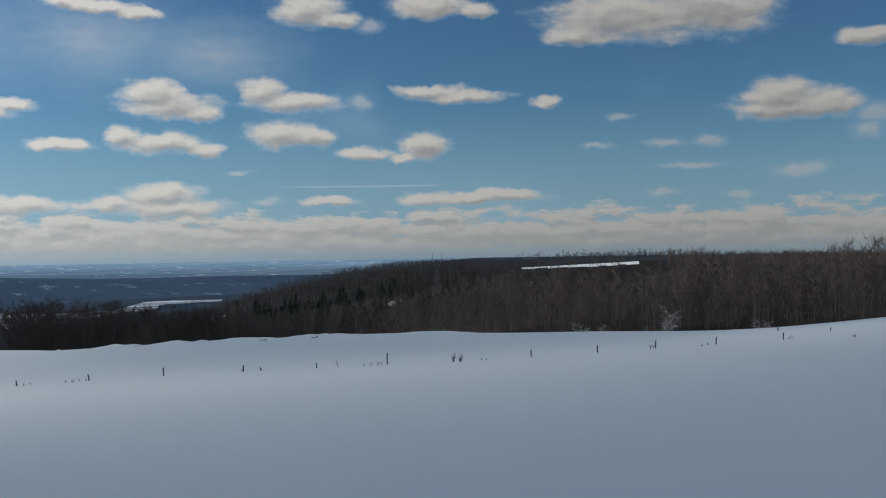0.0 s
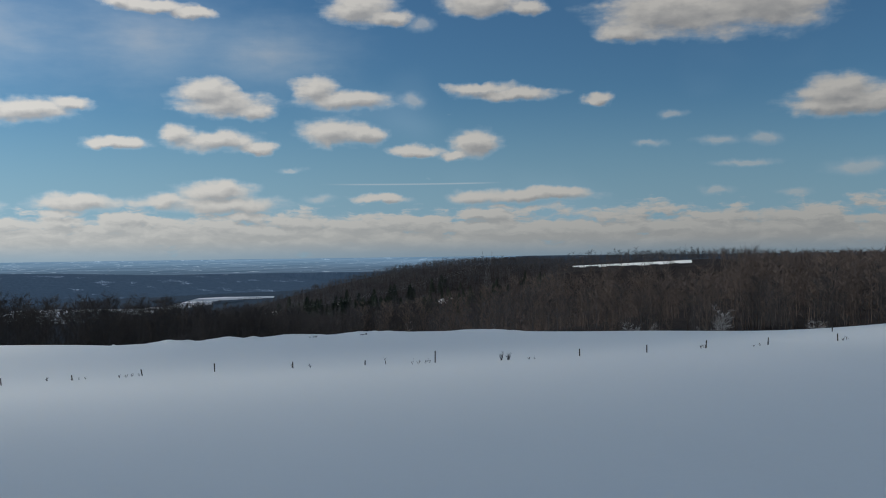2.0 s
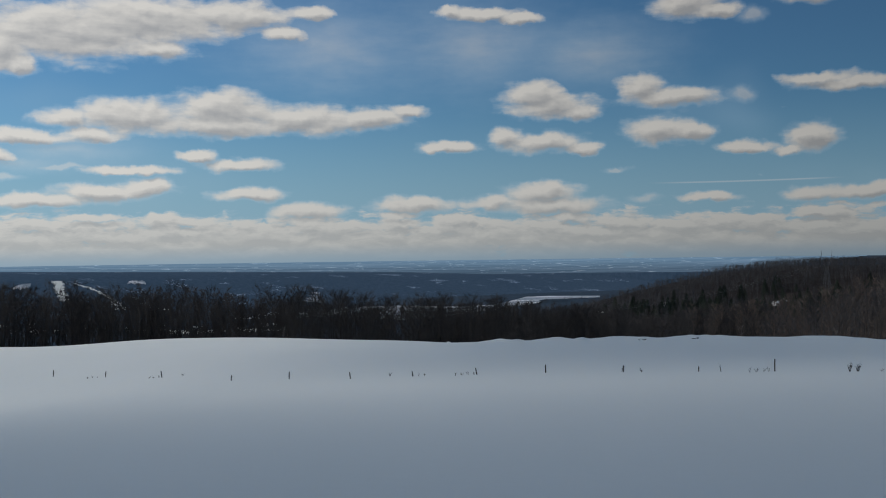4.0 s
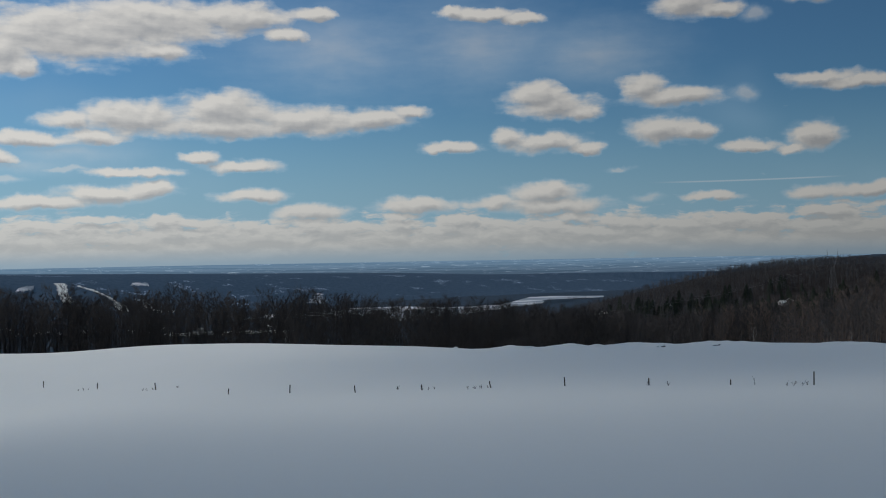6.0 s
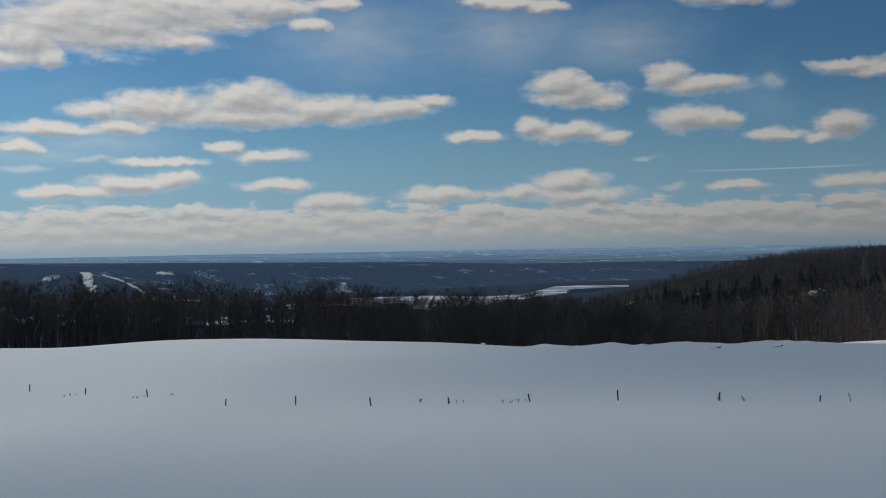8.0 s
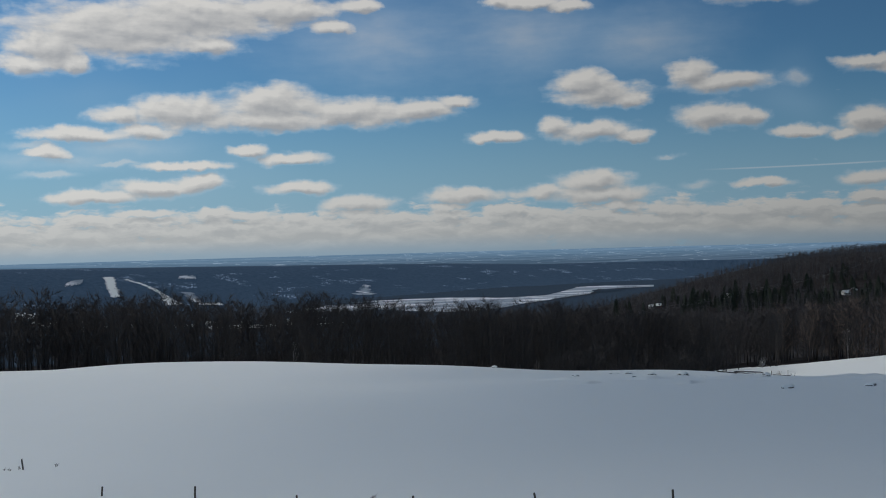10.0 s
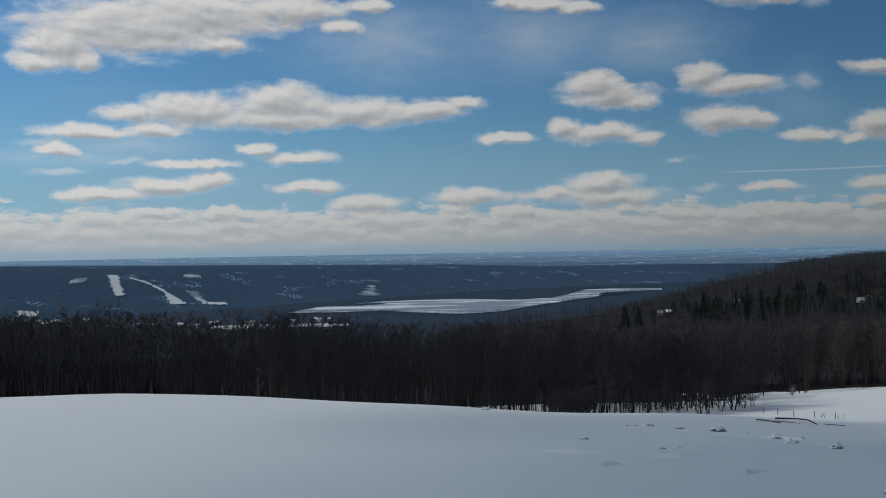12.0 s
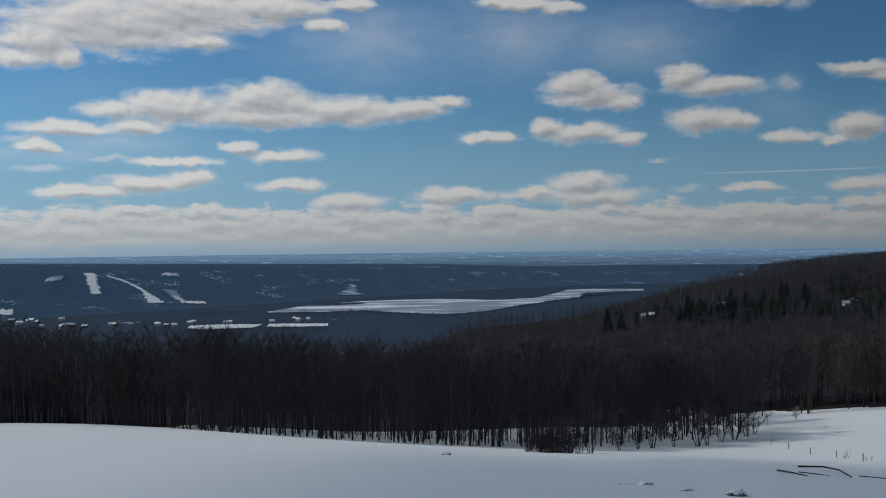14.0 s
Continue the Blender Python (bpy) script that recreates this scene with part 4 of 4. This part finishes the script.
# ---- the passing cloud that shades the near field ----
def overhead_cloud(lobes, z, label):
    """A flat-based heap of vapour, drawn along the sun's way from the ground it shades."""
    m, k = material("cloud_vapour")
    p = k.add("ShaderNodeTexCoord").outputs["Object"]
    fray = k.math("MULTIPLY", k.math("SUBTRACT", k.noise(p, 0.012, 4, 0.6), 0.5), 0.22)
    thick = 0.0
    for x, y, rx, ry, inner, dense in lobes:
        q = k.add("ShaderNodeVectorMath", (p, (1 / rx, 1 / ry, 0), (-x / rx, -y / ry, 0)), operation="MULTIPLY_ADD").outputs[0]
        d = k.add("ShaderNodeVectorMath", (q,), operation="LENGTH").outputs["Value"]
        thick = k.math("MAXIMUM", thick, k.ramp(k.math("ADD", d, fray), 1.0, inner, 0.0, dense))
    vapour = k.add("ShaderNodeMixShader", (0.5, k.add("ShaderNodeBsdfDiffuse", ((0.9, 0.9, 0.9, 1),)).outputs[0], k.add("ShaderNodeBsdfTranslucent", ((0.9, 0.9, 0.9, 1),)).outputs[0])).outputs[0]
    mixed = k.add("ShaderNodeMixShader", (thick, k.add("ShaderNodeBsdfTransparent").outputs[0], vapour)).outputs[0]
    k.links.new(mixed, k.add("ShaderNodeOutputMaterial").inputs[0])
    n = 64
    gx = np.linspace(min(l[0] - l[2] for l in lobes) - 20, max(l[0] + l[2] for l in lobes) + 20, n)
    gy = np.linspace(min(l[1] - l[3] for l in lobes) - 20, max(l[1] + l[3] for l in lobes) + 20, n)
    xx, yy = np.meshgrid(gx, gy, indexing="ij")
    heap = np.zeros_like(xx)
    for x, y, rx, ry, inner, dense in lobes:
        heap = np.maximum(heap, 60 * np.sqrt(np.clip(1.1 - ((xx - x) / rx) ** 2 - ((yy - y) / ry) ** 2, 0, 1)))
    lump = np.array([noise.noise(Vector((u * 0.03, v * 0.03, 0))) for u, v in zip(xx.ravel(), yy.ravel())]).reshape(n, n)
    heap = heap * (1 + 0.5 * lump)
    verts = np.concatenate([np.stack([xx, yy, heap], -1).reshape(-1, 3), np.stack([xx, yy, -0.1 * heap - 0.5], -1).reshape(-1, 3)])
    idx = np.arange(n * n).reshape(n, n)
    quads = np.stack([idx[:-1, :-1], idx[1:, :-1], idx[1:, 1:], idx[:-1, 1:]], -1).reshape(-1, 4)
    me = mesh_from_arrays("cloud", verts, np.concatenate([quads, quads[:, ::-1] + n * n]), [m])
    me.polygons.foreach_set("use_smooth", np.ones(len(me.polygons), bool))
    ob = new("cloud", me)
    ob.location = (math.sin(a) * math.cos(e) * z / math.sin(e), math.cos(a) * math.cos(e) * z / math.sin(e), z)
    return tagged(ob, label, "cloud", kind="structure")


overhead_cloud([(30, -50, 290, 150, 0.6, 0.77), (62, 112, 95, 78, 0.35, 0.74), (48, 150, 75, 40, 0.5, 0.58), (-60, 120, 130, 80, 0.1, 0.20)], 800.0, "grey-white cumulus drifting overhead and shading the field")


# ---- hillside houses ----
def house(x, y, turn, w, d, h, wall_mat, label):
    base = new("house")
    base.matrix_world = pose(x, y, float(height(x, y)), 0, 0, turn)
    wall = Shape()
    wall.box((-w / 2, -d / 2, -2.0), (w / 2, d / 2, h))
    b = len(wall.v)
    wall.v += [Vector(v) for v in ((-w / 2, -d / 2, h), (-w / 2, d / 2, h), (-w / 2, 0, h + d * 0.38), (w / 2, -d / 2, h), (w / 2, d / 2, h), (w / 2, 0, h + d * 0.38))]
    wall.f += [(b, b + 2, b + 1), (b + 3, b + 4, b + 5)]
    part("wall", wall, wall_mat, base)
    roof = Shape()
    for s in (-1, 1):
        b = len(roof.v)
        eave, ridge_z = h - 0.25, h + d * 0.38 + 0.15
        for x0 in (-w / 2 - 0.4, w / 2 + 0.4):
            roof.v += [Vector((x0, s * (d / 2 + 0.5), eave)), Vector((x0, 0, ridge_z)), Vector((x0, 0, ridge_z + 0.3)), Vector((x0, s * (d / 2 + 0.5), eave + 0.3))]
        roof.f += [(b, b + 1, b + 2, b + 3), (b + 4, b + 7, b + 6, b + 5), (b, b + 4, b + 5, b + 1), (b + 3, b + 2, b + 6, b + 7), (b, b + 3, b + 7, b + 4), (b + 1, b + 5, b + 6, b + 2)]
    part("roof", roof, SNOW, base, "snow-covered gable roof")
    for i in range(3):
        win = Shape()
        cx = (-0.3 + 0.3 * i) * w
        win.box((cx - 0.5, -d / 2 - 0.06, h * 0.35), (cx + 0.5, -d / 2 + 0.02, h * 0.35 + 1.4))
        part("window", win, WINDOW, base)
    chimney = Shape()
    chimney.box((w * 0.2, -0.4, h), (w * 0.2 + 0.8, 0.4, h + d * 0.38 + 1.2))
    part("chimney", chimney, STONE, base)
    return tagged(base, label, "house", "houses on the hillside")


for x, y, turn, w, d, h, mat, label in ((381, 1012, 20, 6.5, 5, 2.3, SIDING, "pale farmhouse with a snowy roof among dark trees"), (279, 1045, -15, 7, 5.5, 2.6, SIDING, "small white house with a snowy roof"),
                                        (181, 921, 10, 5, 4, 2.0, SIDING, "small white house with a snowy roof"), (187, 925, -30, 5, 4, 2.2, DARK_SIDING, "small dark outbuilding with a snowy roof"),
                                        (392, 1022, 60, 8, 6, 3.0, DARK_SIDING, "dark barn with a snowy roof")):
    house(x, y, turn, w, d, h, mat, label)


vr = random.Random(21)
for cx, cy, sx, sy, count in ((-820, 2240, 60, 60, 9), (-700, 2090, 50, 40, 6), (-560, 2110, 90, 30, 6), (-380, 2150, 90, 20, 6), (-250, 2180, 40, 30, 3)):
    for i in range(count):
        house(cx + vr.uniform(-sx, sx), cy + vr.uniform(-sy, sy), vr.uniform(-40, 40), vr.uniform(7, 13), vr.uniform(6, 8.5), vr.uniform(3.0, 5.5), SIDING if vr.random() < 0.6 else DARK_SIDING,
              "small distant house with a snowy roof on the valley floor")


# ---- power line ----
def lattice_tower(x, y, turn, tall):
    base = new("lattice_tower")
    base.matrix_world = pose(x, y, float(height(x, y)), 0, 0, turn)
    waist = tall * 0.62

    def corner(sx, sy, z):
        f = 4.0 + (1.1 - 4.0) * min(z / waist, 1)
        return Vector((sx * f, sy * f, z))
    for sx in (-1, 1):
        for sy in (-1, 1):
            leg = Shape()
            leg.tube([corner(sx, sy, -1), corner(sx, sy, waist), Vector((sx * 5.2, sy * 0.5, tall * 0.86)), Vector((sx * 5.6, 0, tall))], [0.12, 0.10, 0.10, 0.08], 4)
            part("leg", leg, STEEL, base)
    for i in range(9):
        z0, z1 = waist * i / 9, waist * (i + 1) / 9
        brace = Shape()
        for s in (-1, 1):
            brace.tube([corner(-1, s, z0), corner(1, s, z1)], [0.05, 0.05], 3)
            brace.tube([corner(1, s, z0), corner(-1, s, z1)], [0.05, 0.05], 3)
            brace.tube([corner(s, -1, z0), corner(s, 1, z1)], [0.05, 0.05], 3)
            brace.tube([corner(s, 1, z0), corner(s, -1, z1)], [0.05, 0.05], 3)
        part("brace", brace, STEEL, base)
    arm = Shape()
    za = tall * 0.82
    for dz in (0, 1.6):
        arm.tube([(-7.6 + dz * 0.8, 0, za + dz), (7.6 - dz * 0.8, 0, za + dz)], [0.09, 0.09], 4)
    for i in range(12):
        arm.tube([(-6.4 + i * 1.07, 0, za + 1.6 * (i % 2)), (-6.4 + (i + 1) * 1.07, 0, za + 1.6 * ((i + 1) % 2))], [0.05, 0.05], 3)
    part("cross_arm", arm, STEEL, base)
    for cx in (-6.8, 0.0, 6.8):
        ins = Shape()
        ins.tube([(cx, 0, za), (cx, 0, za - 1.2), (cx, 0, za - 2.6)], [0.12, 0.18, 0.10], 6)
        part("insulator", ins, STONE, base)
    return tagged(base, "tall grey lattice steel power pylon above woods", "pylon", "power pylons")


lattice_tower(446, 1045, 0, 46)


def utility_pole(x, y, tall):
    base = new("utility_pole")
    base.location = (x, y, float(height(x, y)))
    pole = Shape()
    pole.tube([(0, 0, -1), (0, 0, tall)], [0.18, 0.12], 8)
    part("pole", pole, POST_WOOD, base)
    arm = Shape()
    arm.box((-3.2, -0.1, tall - 0.8), (3.2, 0.1, tall - 0.55))
    part("cross_arm", arm, POST_WOOD, base)
    return tagged(base, "wooden utility pole among leafless trees", "utility pole")


utility_pole(20, 330, 15)
CABLE = speckled("weathered_cable", (0.14, 0.14, 0.14), (0.22, 0.22, 0.22), 0.5, rough=0.5)
p0, p1 = Vector((20, 330, float(height(20, 330)) + 14.3)), Vector((446, 1045, float(height(446, 1045)) + 35.1))
for off0, off1 in ((-3.0, -6.8), (-1.0, 0.0), (1.0, 6.8), (3.0, 5.6)):
    cable = Shape()
    pts = []
    for i in range(41):
        f = i / 40
        c = p0.lerp(p1, f) + Vector((off0 + (off1 - off0) * f, 0, -26 * f * (1 - f)))
        pts.append(c)
    cable.tube(pts, [0.015] * 41, 4)
    tagged(new("power_cable", cable.mesh("power_cable", CABLE)), "thin sagging grey power cable over the woods", "cable", "cables of the power line")
